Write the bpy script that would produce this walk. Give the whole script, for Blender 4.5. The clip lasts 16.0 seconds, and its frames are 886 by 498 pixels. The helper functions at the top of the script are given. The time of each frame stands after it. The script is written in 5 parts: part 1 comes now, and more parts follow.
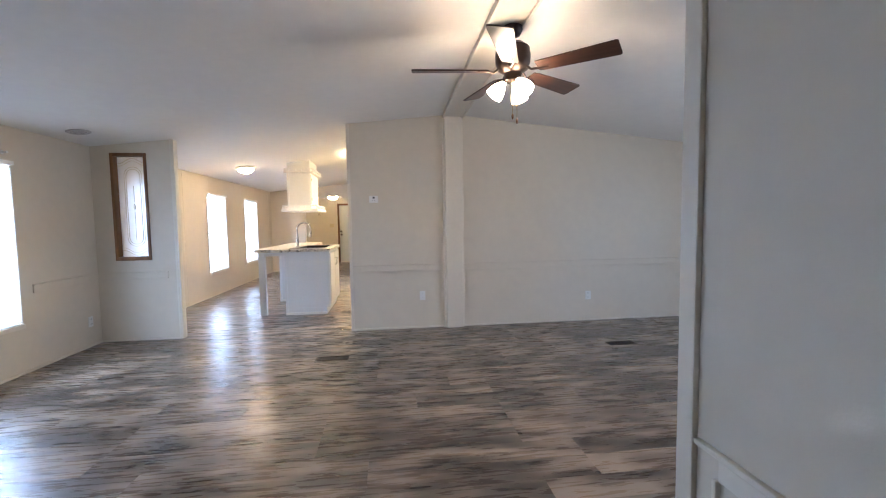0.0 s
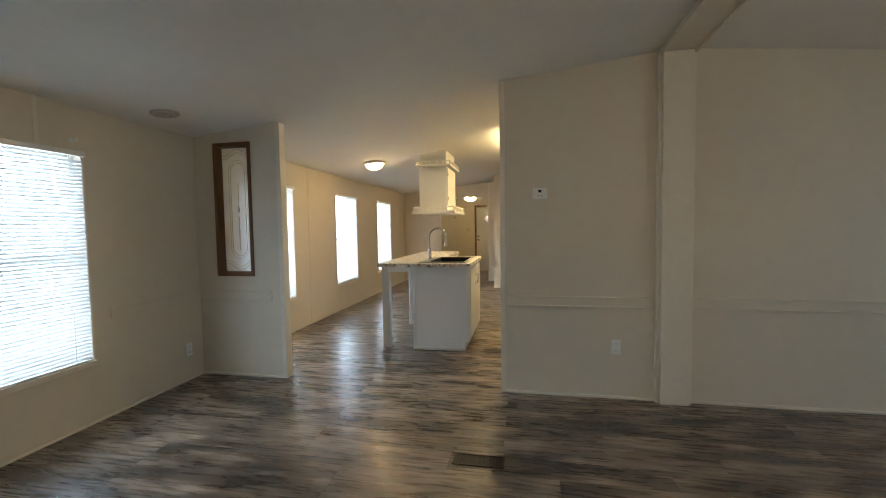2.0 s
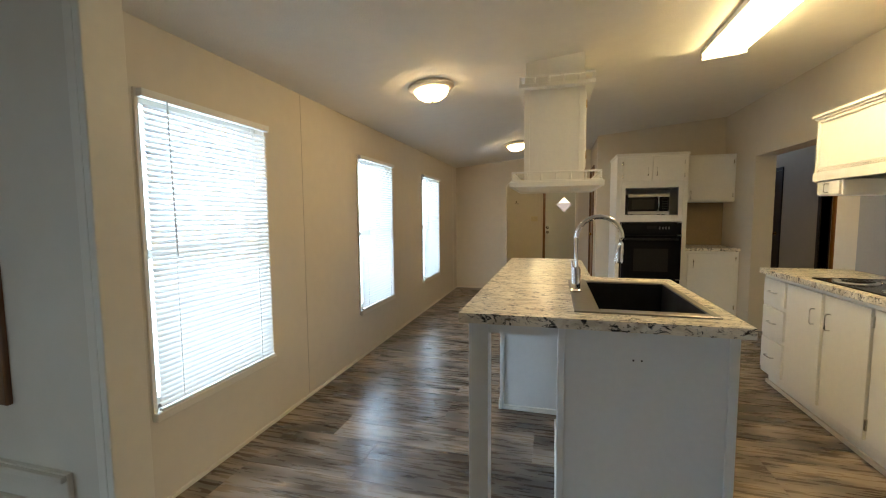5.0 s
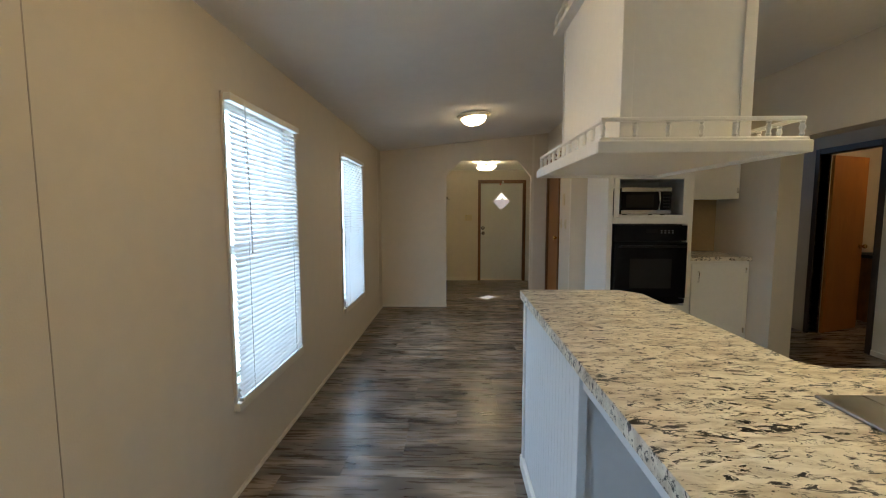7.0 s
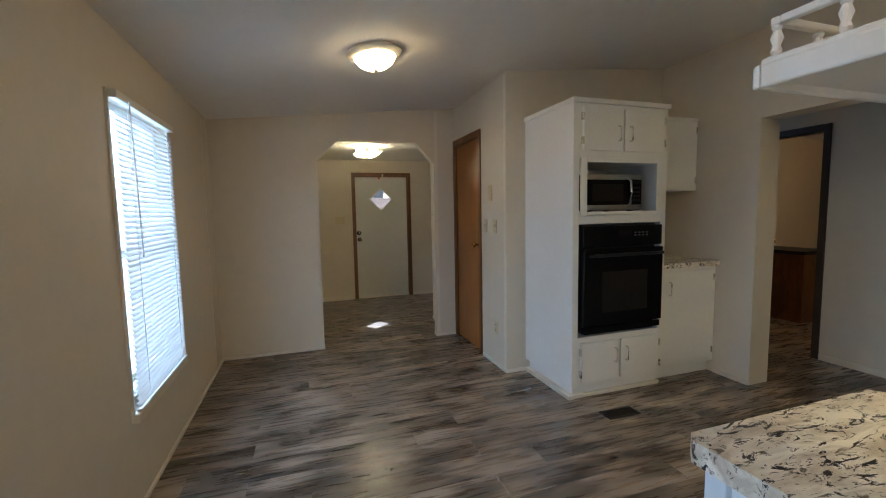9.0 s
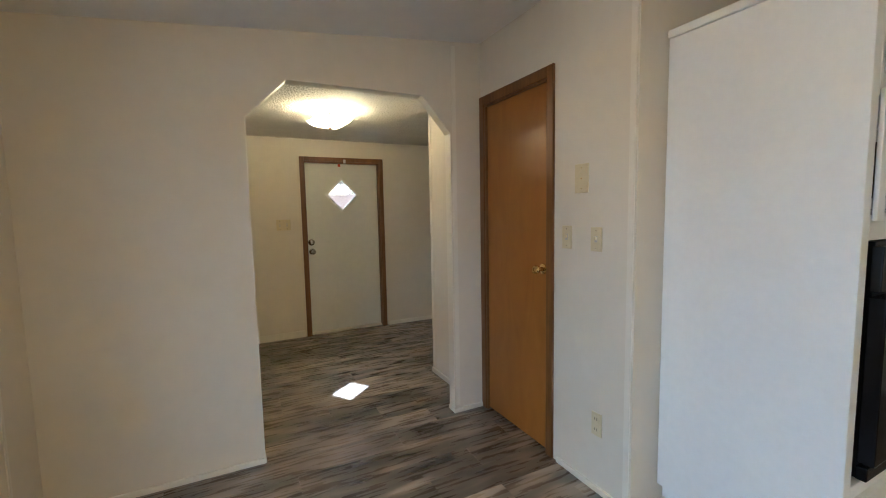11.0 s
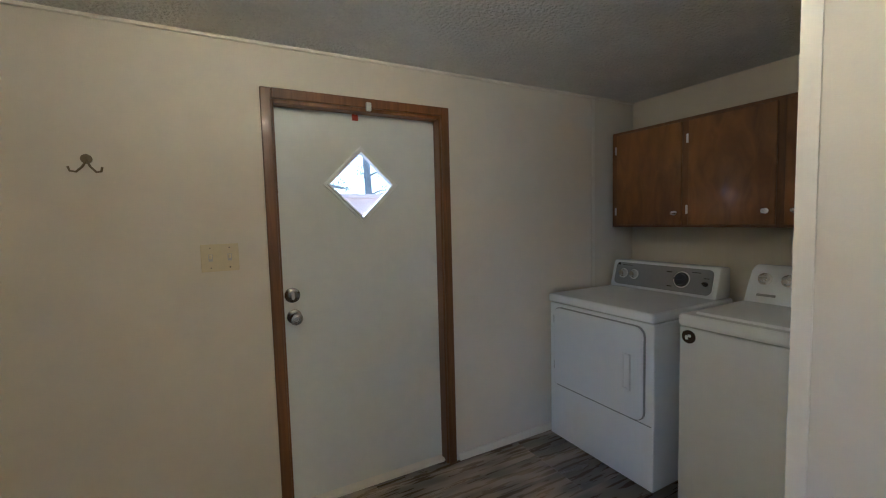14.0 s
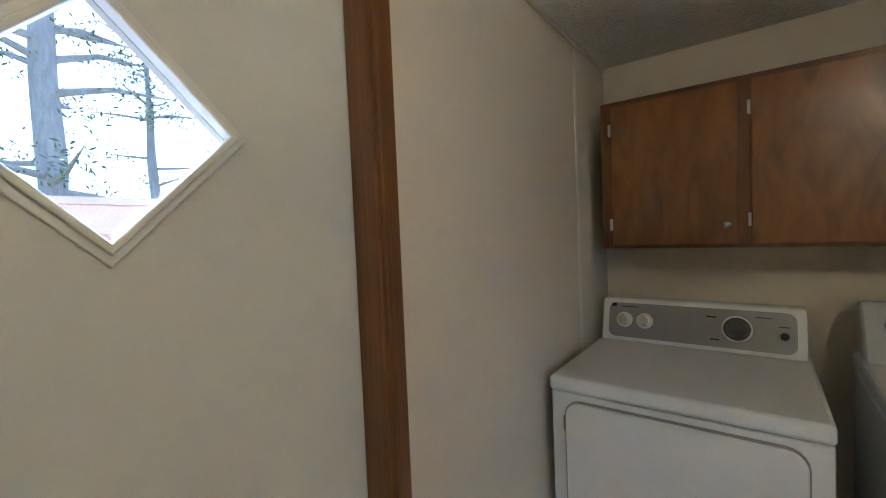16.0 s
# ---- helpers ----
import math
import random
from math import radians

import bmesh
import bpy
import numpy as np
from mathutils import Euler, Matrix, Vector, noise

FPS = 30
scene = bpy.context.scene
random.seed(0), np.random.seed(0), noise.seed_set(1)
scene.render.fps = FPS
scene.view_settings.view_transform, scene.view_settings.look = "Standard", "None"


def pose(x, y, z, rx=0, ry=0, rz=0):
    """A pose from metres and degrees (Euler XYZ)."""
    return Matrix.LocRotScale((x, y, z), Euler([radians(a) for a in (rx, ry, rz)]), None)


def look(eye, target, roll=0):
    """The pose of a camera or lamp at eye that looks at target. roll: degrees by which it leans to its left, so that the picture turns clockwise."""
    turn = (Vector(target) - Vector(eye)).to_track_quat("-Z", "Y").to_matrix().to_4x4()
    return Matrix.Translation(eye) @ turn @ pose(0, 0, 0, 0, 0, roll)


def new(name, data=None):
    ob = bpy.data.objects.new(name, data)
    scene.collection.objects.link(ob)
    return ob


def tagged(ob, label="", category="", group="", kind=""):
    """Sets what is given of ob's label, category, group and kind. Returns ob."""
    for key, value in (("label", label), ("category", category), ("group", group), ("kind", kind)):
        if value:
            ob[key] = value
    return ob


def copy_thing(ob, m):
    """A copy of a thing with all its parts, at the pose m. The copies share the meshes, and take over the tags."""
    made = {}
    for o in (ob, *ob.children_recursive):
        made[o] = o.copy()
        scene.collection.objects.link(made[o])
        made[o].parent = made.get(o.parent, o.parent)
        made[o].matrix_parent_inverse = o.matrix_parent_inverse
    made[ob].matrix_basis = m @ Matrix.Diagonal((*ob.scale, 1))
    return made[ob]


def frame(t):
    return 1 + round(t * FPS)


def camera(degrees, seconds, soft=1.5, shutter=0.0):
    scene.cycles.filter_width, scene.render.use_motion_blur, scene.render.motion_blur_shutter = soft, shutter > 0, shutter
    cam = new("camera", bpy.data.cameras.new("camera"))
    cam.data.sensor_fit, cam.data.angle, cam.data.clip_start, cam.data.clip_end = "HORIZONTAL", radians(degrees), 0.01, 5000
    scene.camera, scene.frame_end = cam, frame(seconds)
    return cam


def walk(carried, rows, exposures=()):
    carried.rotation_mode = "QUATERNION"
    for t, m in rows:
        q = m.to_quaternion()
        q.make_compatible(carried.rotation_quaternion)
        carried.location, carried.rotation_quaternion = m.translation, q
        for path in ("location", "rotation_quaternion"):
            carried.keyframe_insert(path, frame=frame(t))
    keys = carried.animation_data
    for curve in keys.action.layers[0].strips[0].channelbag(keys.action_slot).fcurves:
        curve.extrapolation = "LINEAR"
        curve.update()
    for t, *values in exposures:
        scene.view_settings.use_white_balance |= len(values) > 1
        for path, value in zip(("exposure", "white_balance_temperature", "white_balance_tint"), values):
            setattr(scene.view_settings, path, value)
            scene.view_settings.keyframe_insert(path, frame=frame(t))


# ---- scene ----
cam = camera(93.6, 16.0, soft=1.1)
PATH = [
    (0, (3.371, 0.684, 1.33), (3.61, 2.666, 1.2), -0.9),
    (0.5, (3.389, 1.102, 1.354), (3.416, 3.098, 1.226), -1.3),
    (1, (3.368, 1.566, 1.359), (3.105, 3.545, 1.242), -1.3),
    (1.5, (3.221, 2.029, 1.366), (2.849, 3.991, 1.249), -0.9),
    (2, (3.034, 2.465, 1.37), (2.648, 4.425, 1.263), -0.9),
    (2.5, (2.834, 2.926, 1.364), (2.392, 4.874, 1.258), -0.4),
    (3, (2.604, 3.395, 1.383), (2.145, 5.339, 1.276), -0.4),
    (3.5, (2.421, 3.872, 1.376), (1.918, 5.805, 1.269), -0.4),
    (4, (2.204, 4.326, 1.365), (1.671, 6.249, 1.236), -0.3),
    (6.3, (1.288, 6.351, 1.373), (0.954, 8.315, 1.192), -0.3),
    (6.5, (1.216, 6.502, 1.383), (0.972, 8.479, 1.206), -0.4),
    (7, (1.068, 6.904, 1.383), (1.009, 8.895, 1.205), -0.1),
    (7.5, (0.923, 7.295, 1.373), (1.162, 9.273, 1.199), -0.2),
    (8, (0.841, 7.705, 1.366), (1.25, 9.656, 1.195), -0.7),
    (10.5, (0.782, 9.955, 1.377), (1.626, 11.758, 1.192), -0.9),
    (11, (0.857, 10.444, 1.38), (1.745, 12.227, 1.2), -1.1),
    (11.5, (0.963, 10.927, 1.382), (1.891, 12.69, 1.207), -1.5),
    (12, (1.069, 11.414, 1.384), (2.013, 13.169, 1.204), -1.6),
    (12.5, (1.118, 11.897, 1.392), (2.065, 13.648, 1.208), -2.0),
    (13, (1.14, 12.397, 1.405), (2.116, 14.133, 1.213), -1.7),
    (13.5, (1.22, 12.823, 1.415), (2.171, 14.572, 1.228), -1.4),
    (14, (1.326, 13.23, 1.404), (2.272, 14.986, 1.262), -1.5),
    (14.5, (1.439, 13.643, 1.391), (2.452, 15.363, 1.274), -1.5),
    (15, (1.537, 14.016, 1.394), (2.746, 15.605, 1.267), -0.9),
    (15.5, (1.684, 14.345, 1.402), (3.042, 15.807, 1.288), -0.6),
    (16, (1.819, 14.635, 1.425), (3.406, 15.85, 1.343), -2.4),
]
walk(cam, [(t, look(e, g, r)) for t, e, g, r in PATH],
     exposures=[(0.0, 2.1, 5450, 22), (0.5, 1.45, 5550, 17), (1.0, 1.12, 5900, 13), (2.0, 1.04, 6350, 12), (3.0, 1.18, 6350, 12), (4.0, 1.15, 6050, 11), (5.2, 0.65, 6100, 10), (6.5, 0.08, 6100, 11),
                (7.0, 0.38, 5600, 10), (7.5, 0.32, 5300, 10), (8.0, 0.22, 5200, 14), (9.3, 0.7, 5250, 11), (10.5, 1.08, 5300, 10), (11.0, 1.2, 5200, 10), (12.0, 1.28, 5700, 10),
                (12.5, 1.3, 5900, 7), (13.0, 1.4, 6050, 7), (13.5, 1.2, 5100, 10), (14.0, 1.15, 4400, 13), (14.5, 1.85, 4150, 12), (15.0, 2.05, 4500, 13), (15.5, 1.75, 4450, 13), (16.0, 1.5, 4700, 13)])

# ---- world, sun, large lights ----
world = bpy.data.worlds.new("sky")
scene.world = world
world.use_nodes = True
wn = world.node_tree.nodes
sky = wn.new("ShaderNodeTexSky")
sky.sky_type, sky.sun_disc = "NISHITA", False
sky.sun_elevation, sky.sun_rotation = radians(41.6), radians(12.7)
world.node_tree.links.new(sky.outputs[0], wn["Background"].inputs[0])
wn["Background"].inputs[1].default_value = 0.15
sun = new("sun", bpy.data.lights.new("sun", "SUN"))
sun.data.energy, sun.data.angle, sun.data.color = 5.0, radians(0.5), (1.0, 0.95, 0.88)
sun.matrix_world = look((2.2, 20.0, 6.0), (2.2 - 0.395, 20.0 - 1.75, 6.0 - 1.59))


def daylight(name, at, normal, w, h, watts):
    """Sky light that enters by one window opening."""
    lamp = new(name, bpy.data.lights.new(name, "AREA"))
    lamp.data.shape, lamp.data.size, lamp.data.size_y = "RECTANGLE", w, h
    lamp.data.energy, lamp.data.color = watts, (0.64, 0.83, 1.0)
    lamp.matrix_world = look(at, Vector(at) + Vector(normal))


WINDOWS = [4.02, 1.5, 6.70, 8.82, 10.78]
WIN_W, WIN_Z0, WIN_Z1 = 0.83, 0.46, 1.92
for wy in WINDOWS:
    daylight("sky_light", (-0.2, wy + WIN_W / 2, 1.19), (1, 0, 0), WIN_W, 1.46, 19)
daylight("sky_light", (8.42, 3.0, 1.2), (-1, 0, 0), 1.4, 1.4, 15)


# ---- materials ----
def mat(name, color, rough=0.5, metal=0.0, var=0.06, scale=6.0, bump=0.0, bump_scale=200.0, stretch=(1, 1, 1), spec=0.5, coat=0.0):
    m = bpy.data.materials.new(name)
    m.use_nodes = True
    n, l = m.node_tree.nodes, m.node_tree.links
    b = n["Principled BSDF"]
    b.inputs["Roughness"].default_value, b.inputs["Metallic"].default_value = rough, metal
    b.inputs["Specular IOR Level"].default_value = spec
    b.inputs["Coat Weight"].default_value = coat
    tc, mp = n.new("ShaderNodeTexCoord"), n.new("ShaderNodeMapping")
    mp.inputs["Scale"].default_value = stretch
    l.new(tc.outputs["Object"], mp.inputs[0])
    big, fine = n.new("ShaderNodeTexNoise"), n.new("ShaderNodeTexNoise")
    big.inputs["Scale"].default_value, big.inputs["Detail"].default_value = scale, 4
    fine.inputs["Scale"].default_value, fine.inputs["Detail"].default_value = scale * 9, 3
    l.new(mp.outputs[0], big.inputs["Vector"])
    l.new(mp.outputs[0], fine.inputs["Vector"])
    mix = n.new("ShaderNodeMath")
    mix.operation = "ADD"
    l.new(big.outputs[0], mix.inputs[0])
    l.new(fine.outputs[0], mix.inputs[1])
    ramp = n.new("ShaderNodeMapRange")
    ramp.inputs[1].default_value, ramp.inputs[2].default_value = 0.6, 1.4
    ramp.inputs[3].default_value, ramp.inputs[4].default_value = 1 - var, 1 + var
    l.new(mix.outputs[0], ramp.inputs[0])
    sc = n.new("ShaderNodeVectorMath")
    sc.operation = "SCALE"
    sc.inputs[0].default_value = color
    l.new(ramp.outputs[0], sc.inputs["Scale"])
    l.new(sc.outputs[0], b.inputs["Base Color"])
    rr = n.new("ShaderNodeMapRange")
    rr.inputs[1].default_value, rr.inputs[2].default_value = 0.3, 0.7
    rr.inputs[3].default_value, rr.inputs[4].default_value = max(0.02, rough * 0.85), min(1, rough * 1.15)
    l.new(big.outputs[0], rr.inputs[0])
    l.new(rr.outputs[0], b.inputs["Roughness"])
    if bump:
        bn, bp = n.new("ShaderNodeTexNoise"), n.new("ShaderNodeBump")
        bn.inputs["Scale"].default_value, bn.inputs["Detail"].default_value = bump_scale, 3
        l.new(mp.outputs[0], bn.inputs["Vector"])
        bp.inputs["Strength"].default_value, bp.inputs["Distance"].default_value = bump, 0.01
        l.new(bn.outputs[0], bp.inputs["Height"])
        l.new(bp.outputs[0], b.inputs["Normal"])
    return m


def wood(name, dark, light, rough, grain=(30, 30, 1.5), coat=0.1):
    """Wood whose grain runs along the axis with the small scale."""
    m = bpy.data.materials.new(name)
    m.use_nodes = True
    n, l = m.node_tree.nodes, m.node_tree.links
    b = n["Principled BSDF"]
    b.inputs["Roughness"].default_value, b.inputs["Coat Weight"].default_value = rough, coat
    tc, mp = n.new("ShaderNodeTexCoord"), n.new("ShaderNodeMapping")
    mp.inputs["Scale"].default_value = grain
    l.new(tc.outputs["Object"], mp.inputs[0])
    a, c = n.new("ShaderNodeTexNoise"), n.new("ShaderNodeTexNoise")
    a.inputs["Scale"].default_value, a.inputs["Detail"].default_value, a.inputs["Distortion"].default_value = 1.0, 8, 1.2
    c.inputs["Scale"].default_value, c.inputs["Detail"].default_value = 0.18, 3
    l.new(mp.outputs[0], a.inputs["Vector"])
    l.new(mp.outputs[0], c.inputs["Vector"])
    add = n.new("ShaderNodeMath")
    add.operation = "ADD"
    l.new(a.outputs[0], add.inputs[0])
    l.new(c.outputs[0], add.inputs[1])
    rp = n.new("ShaderNodeMapRange")
    rp.inputs[1].default_value, rp.inputs[2].default_value = 0.7, 1.3
    l.new(add.outputs[0], rp.inputs[0])
    mx = n.new("ShaderNodeMix")
    mx.data_type = "RGBA"
    mx.inputs["A"].default_value, mx.inputs["B"].default_value = (*dark, 1), (*light, 1)
    l.new(rp.outputs[0], mx.inputs["Factor"])
    l.new(mx.outputs["Result"], b.inputs["Base Color"])
    bp = n.new("ShaderNodeBump")
    bp.inputs["Strength"].default_value, bp.inputs["Distance"].default_value = 0.15, 0.002
    l.new(a.outputs[0], bp.inputs["Height"])
    l.new(bp.outputs[0], b.inputs["Normal"])
    return m


def glow(name, color, strength):
    m = bpy.data.materials.new(name)
    m.use_nodes = True
    b = m.node_tree.nodes["Principled BSDF"]
    b.inputs["Base Color"].default_value = (0.9, 0.88, 0.82, 1)
    b.inputs["Roughness"].default_value = 0.35
    b.inputs["Emission Color"].default_value, b.inputs["Emission Strength"].default_value = (*color, 1), strength
    return m


def plank_mat(name, per_island):
    m = bpy.data.materials.new(name)
    m.use_nodes = True
    n, l = m.node_tree.nodes, m.node_tree.links
    b = n["Principled BSDF"]
    if per_island:
        rnd = n.new("ShaderNodeNewGeometry").outputs["Random Per Island"]
    else:
        rnd = n.new("ShaderNodeObjectInfo").outputs["Random"]
    geo = n.new("ShaderNodeNewGeometry")
    off = n.new("ShaderNodeMath")
    off.operation = "MULTIPLY"
    off.inputs[1].default_value = 37.0
    l.new(rnd, off.inputs[0])
    cmb = n.new("ShaderNodeCombineXYZ")
    l.new(off.outputs[0], cmb.inputs[0])
    l.new(off.outputs[0], cmb.inputs[2])
    addv = n.new("ShaderNodeVectorMath")
    l.new(geo.outputs["Position"], addv.inputs[0])
    l.new(cmb.outputs[0], addv.inputs[1])

    def streak(scale, size, detail, dist):
        mp = n.new("ShaderNodeMapping")
        mp.inputs["Scale"].default_value = scale
        l.new(addv.outputs[0], mp.inputs[0])
        t = n.new("ShaderNodeTexNoise")
        t.inputs["Scale"].default_value, t.inputs["Detail"].default_value, t.inputs["Distortion"].default_value = size, detail, dist
        l.new(mp.outputs[0], t.inputs["Vector"])
        return t.outputs[0]
    broad, grain = streak((1.05, 3.9, 1), 2.3, 1.8, 0.0), streak((1.6, 16, 1), 3.0, 4, 0.0)
    mix = n.new("ShaderNodeMath")
    mix.operation = "MULTIPLY_ADD"
    mix.inputs[1].default_value = 0.13
    l.new(grain, mix.inputs[0])
    l.new(broad, mix.inputs[2])
    tone = n.new("ShaderNodeMath")
    tone.operation = "MULTIPLY_ADD"
    tone.inputs[1].default_value = 0.13
    l.new(rnd, tone.inputs[0])
    l.new(mix.outputs[0], tone.inputs[2])
    ramp = n.new("ShaderNodeValToRGB")
    els = ramp.color_ramp.elements
    els[0].position, els[0].color = 0.45, (0.048, 0.036, 0.027, 1)
    els[1].position, els[1].color = 0.81, (0.33, 0.258, 0.19, 1)
    mid = els.new(0.62)
    mid.color = (0.12, 0.09, 0.067, 1)
    l.new(tone.outputs[0], ramp.inputs[0])
    l.new(ramp.outputs[0], b.inputs["Base Color"])
    rr = n.new("ShaderNodeMapRange")
    rr.inputs[1].default_value, rr.inputs[2].default_value = 0.3, 0.7
    rr.inputs[3].default_value, rr.inputs[4].default_value = 0.22, 0.36
    b.inputs["Specular IOR Level"].default_value = 0.85
    l.new(grain, rr.inputs[0])
    l.new(rr.outputs[0], b.inputs["Roughness"])
    bp = n.new("ShaderNodeBump")
    bp.inputs["Strength"].default_value, bp.inputs["Distance"].default_value = 0.08, 0.0015
    l.new(grain, bp.inputs["Height"])
    l.new(bp.outputs[0], b.inputs["Normal"])
    return m


def laminate_mat():
    m = bpy.data.materials.new("granite_laminate")
    m.use_nodes = True
    n, l = m.node_tree.nodes, m.node_tree.links
    b = n["Principled BSDF"]
    b.inputs["Roughness"].default_value = 0.32
    tc, mp = n.new("ShaderNodeTexCoord"), n.new("ShaderNodeMapping")
    mp.inputs["Rotation"].default_value = (0, 0, radians(-22))
    mp.inputs["Scale"].default_value = (1.0, 2.5, 1.8)
    l.new(tc.outputs["Object"], mp.inputs[0])

    def field(size, detail, dist, rough=0.6):
        t = n.new("ShaderNodeTexNoise")
        t.inputs["Scale"].default_value, t.inputs["Detail"].default_value = size, detail
        t.inputs["Distortion"].default_value, t.inputs["Roughness"].default_value = dist, rough
        l.new(mp.outputs[0], t.inputs["Vector"])
        return t.outputs[0]

    def ramp(src, a, ca, z, cz):
        r = n.new("ShaderNodeValToRGB")
        e = r.color_ramp.elements
        e[0].position, e[0].color, e[1].position, e[1].color = a, (*ca, 1), z, (*cz, 1)
        l.new(src, r.inputs[0])
        return r.outputs[0]
    base = ramp(field(8, 7, 0.8), 0.36, (0.54, 0.46, 0.35), 0.58, (0.84, 0.78, 0.66))
    vein = ramp(field(19, 8, 1.3, 0.72), 0.422, (0.015, 0.015, 0.018), 0.45, (1, 1, 1))
    spots = ramp(field(30, 5, 0.6), 0.34, (0.2, 0.17, 0.14), 0.41, (1, 1, 1))

    def mul(x, y):
        k = n.new("ShaderNodeMix")
        k.data_type, k.blend_type = "RGBA", "MULTIPLY"
        k.inputs["Factor"].default_value = 1.0
        l.new(x, k.inputs["A"])
        l.new(y, k.inputs["B"])
        return k.outputs["Result"]
    l.new(mul(mul(base, vein), spots), b.inputs["Base Color"])
    return m


def vinyl_mat():
    m = bpy.data.materials.new("blind_vinyl")
    m.use_nodes = True
    n, l = m.node_tree.nodes, m.node_tree.links
    b = n["Principled BSDF"]
    b.inputs["Base Color"].default_value, b.inputs["Roughness"].default_value = (0.84, 0.84, 0.82, 1), 0.45
    tr, mx = n.new("ShaderNodeBsdfTranslucent"), n.new("ShaderNodeMixShader")
    tr.inputs[0].default_value = (0.85, 0.86, 0.86, 1)
    mx.inputs[0].default_value = 0.10
    l.new(b.outputs[0], mx.inputs[1])
    l.new(tr.outputs[0], mx.inputs[2])
    l.new(mx.outputs[0], n["Material Output"].inputs[0])
    return m


def glass_mat(name, rough=0.0, bump=0.0):
    m = bpy.data.materials.new(name)
    m.use_nodes = True
    n, l = m.node_tree.nodes, m.node_tree.links
    b = n["Principled BSDF"]
    b.inputs["Base Color"].default_value = (0.97, 0.98, 0.98, 1)
    b.inputs["Transmission Weight"].default_value, b.inputs["Roughness"].default_value, b.inputs["IOR"].default_value = 1.0, rough, 1.45
    if bump:
        t, bp = n.new("ShaderNodeTexNoise"), n.new("ShaderNodeBump")
        t.inputs["Scale"].default_value = 60
        bp.inputs["Strength"].default_value, bp.inputs["Distance"].default_value = bump, 0.01
        l.new(t.outputs[0], bp.inputs["Height"])
        l.new(bp.outputs[0], b.inputs["Normal"])
    return m


PAINT = mat("wall_paint", (0.67, 0.595, 0.475), 0.55, var=0.035, scale=1.3, bump=0.06, bump_scale=160)
TRIM = mat("trim_paint", (0.73, 0.665, 0.55), 0.4, var=0.04, scale=3, bump=0.05, bump_scale=90)
CEIL = mat("ceiling_paint", (0.82, 0.79, 0.73), 0.8, var=0.03, scale=1.2, bump=0.25, bump_scale=120)
POPCORN = mat("popcorn_ceiling", (0.78, 0.75, 0.69), 0.85, var=0.08, scale=7, bump=1.0, bump_scale=55)
WHITE = mat("cabinet_white", (0.80, 0.78, 0.73), 0.38, var=0.03, scale=4, bump=0.05, bump_scale=60)
PANEL = mat("island_panel_white", (0.74, 0.75, 0.75), 0.42, var=0.03, scale=4, bump=0.04, bump_scale=70)
PLANK, PLANKS = plank_mat("floor_plank", False), plank_mat("floor_planks", True)
LAMINATE, VINYL = laminate_mat(), vinyl_mat()
OAK = wood("oak_door", (0.27, 0.096, 0.013), (0.355, 0.138, 0.020), 0.42, (9, 9, 2.2))
STAIN = wood("stained_trim", (0.105, 0.040, 0.010), (0.21, 0.088, 0.021), 0.45, (60, 60, 2.0), 0.08)
CABWOOD = wood("cabinet_oak", (0.10, 0.037, 0.008), (0.25, 0.104, 0.020), 0.36, (13, 13, 4.5), 0.2)
CABFRAME = wood("cabinet_frame_oak", (0.07, 0.026, 0.006), (0.17, 0.068, 0.014), 0.4, (20, 20, 3.0), 0.15)
BLADE = wood("fan_blade_wood", (0.026, 0.011, 0.007), (0.065, 0.028, 0.016), 0.34, (2, 40, 40), 0.3)
BRONZE = mat("bronze", (0.05, 0.035, 0.028), 0.35, 0.85, var=0.15)
CHROME = mat("chrome", (0.78, 0.78, 0.78), 0.09, 1.0, var=0.03)
NICKEL = mat("satin_nickel", (0.62, 0.6, 0.56), 0.28, 1.0, var=0.06)
AGED = mat("aged_nickel", (0.34, 0.32, 0.29), 0.25, 1.0, var=0.15)
HOOK = mat("aged_brass", (0.20, 0.15, 0.09), 0.4, 0.8, var=0.15)
BRASS = mat("brass", (0.66, 0.46, 0.18), 0.2, 1.0, var=0.1)
STEEL = mat("brushed_steel", (0.50, 0.48, 0.45), 0.3, 1.0, var=0.12, scale=3, stretch=(1, 1, 40))
SINKRIM = mat("sink_rim", (0.30, 0.28, 0.26), 0.34, 0.9, var=0.1, scale=4)
BLACK = mat("black_enamel", (0.006, 0.006, 0.007), 0.14, var=0.2, spec=0.12)
BLACKM = mat("black_matt", (0.012, 0.012, 0.013), 0.45, var=0.2, spec=0.25)
OVENGLASS = mat("oven_glass", (0.018, 0.016, 0.015), 0.1, var=0.1, spec=0.3)
ENAMEL = mat("white_enamel", (0.80, 0.81, 0.82), 0.22, var=0.02, scale=2)
PLASTIC = mat("white_plastic", (0.78, 0.77, 0.73), 0.35, var=0.02)
VENTGREY = mat("aged_plastic", (0.46, 0.43, 0.38), 0.5, var=0.08)
ALMOND = mat("almond_plastic", (0.62, 0.52, 0.31), 0.4, var=0.05)
CONSOLE = mat("console_grey", (0.27, 0.268, 0.265), 0.35, 0.3, var=0.06)
DIALGREY = mat("dial_charcoal", (0.05, 0.05, 0.06), 0.35, 0.3)
DARKMETAL = mat("vent_metal", (0.03, 0.021, 0.014), 0.5, 0.3, var=0.3)
DOORPAINT = mat("door_paint", (0.70, 0.69, 0.63), 0.42, var=0.035, scale=2.0, bump=0.05, bump_scale=80)
SPLASHGREY = mat("grey_panel", (0.36, 0.35, 0.34), 0.5, var=0.05)
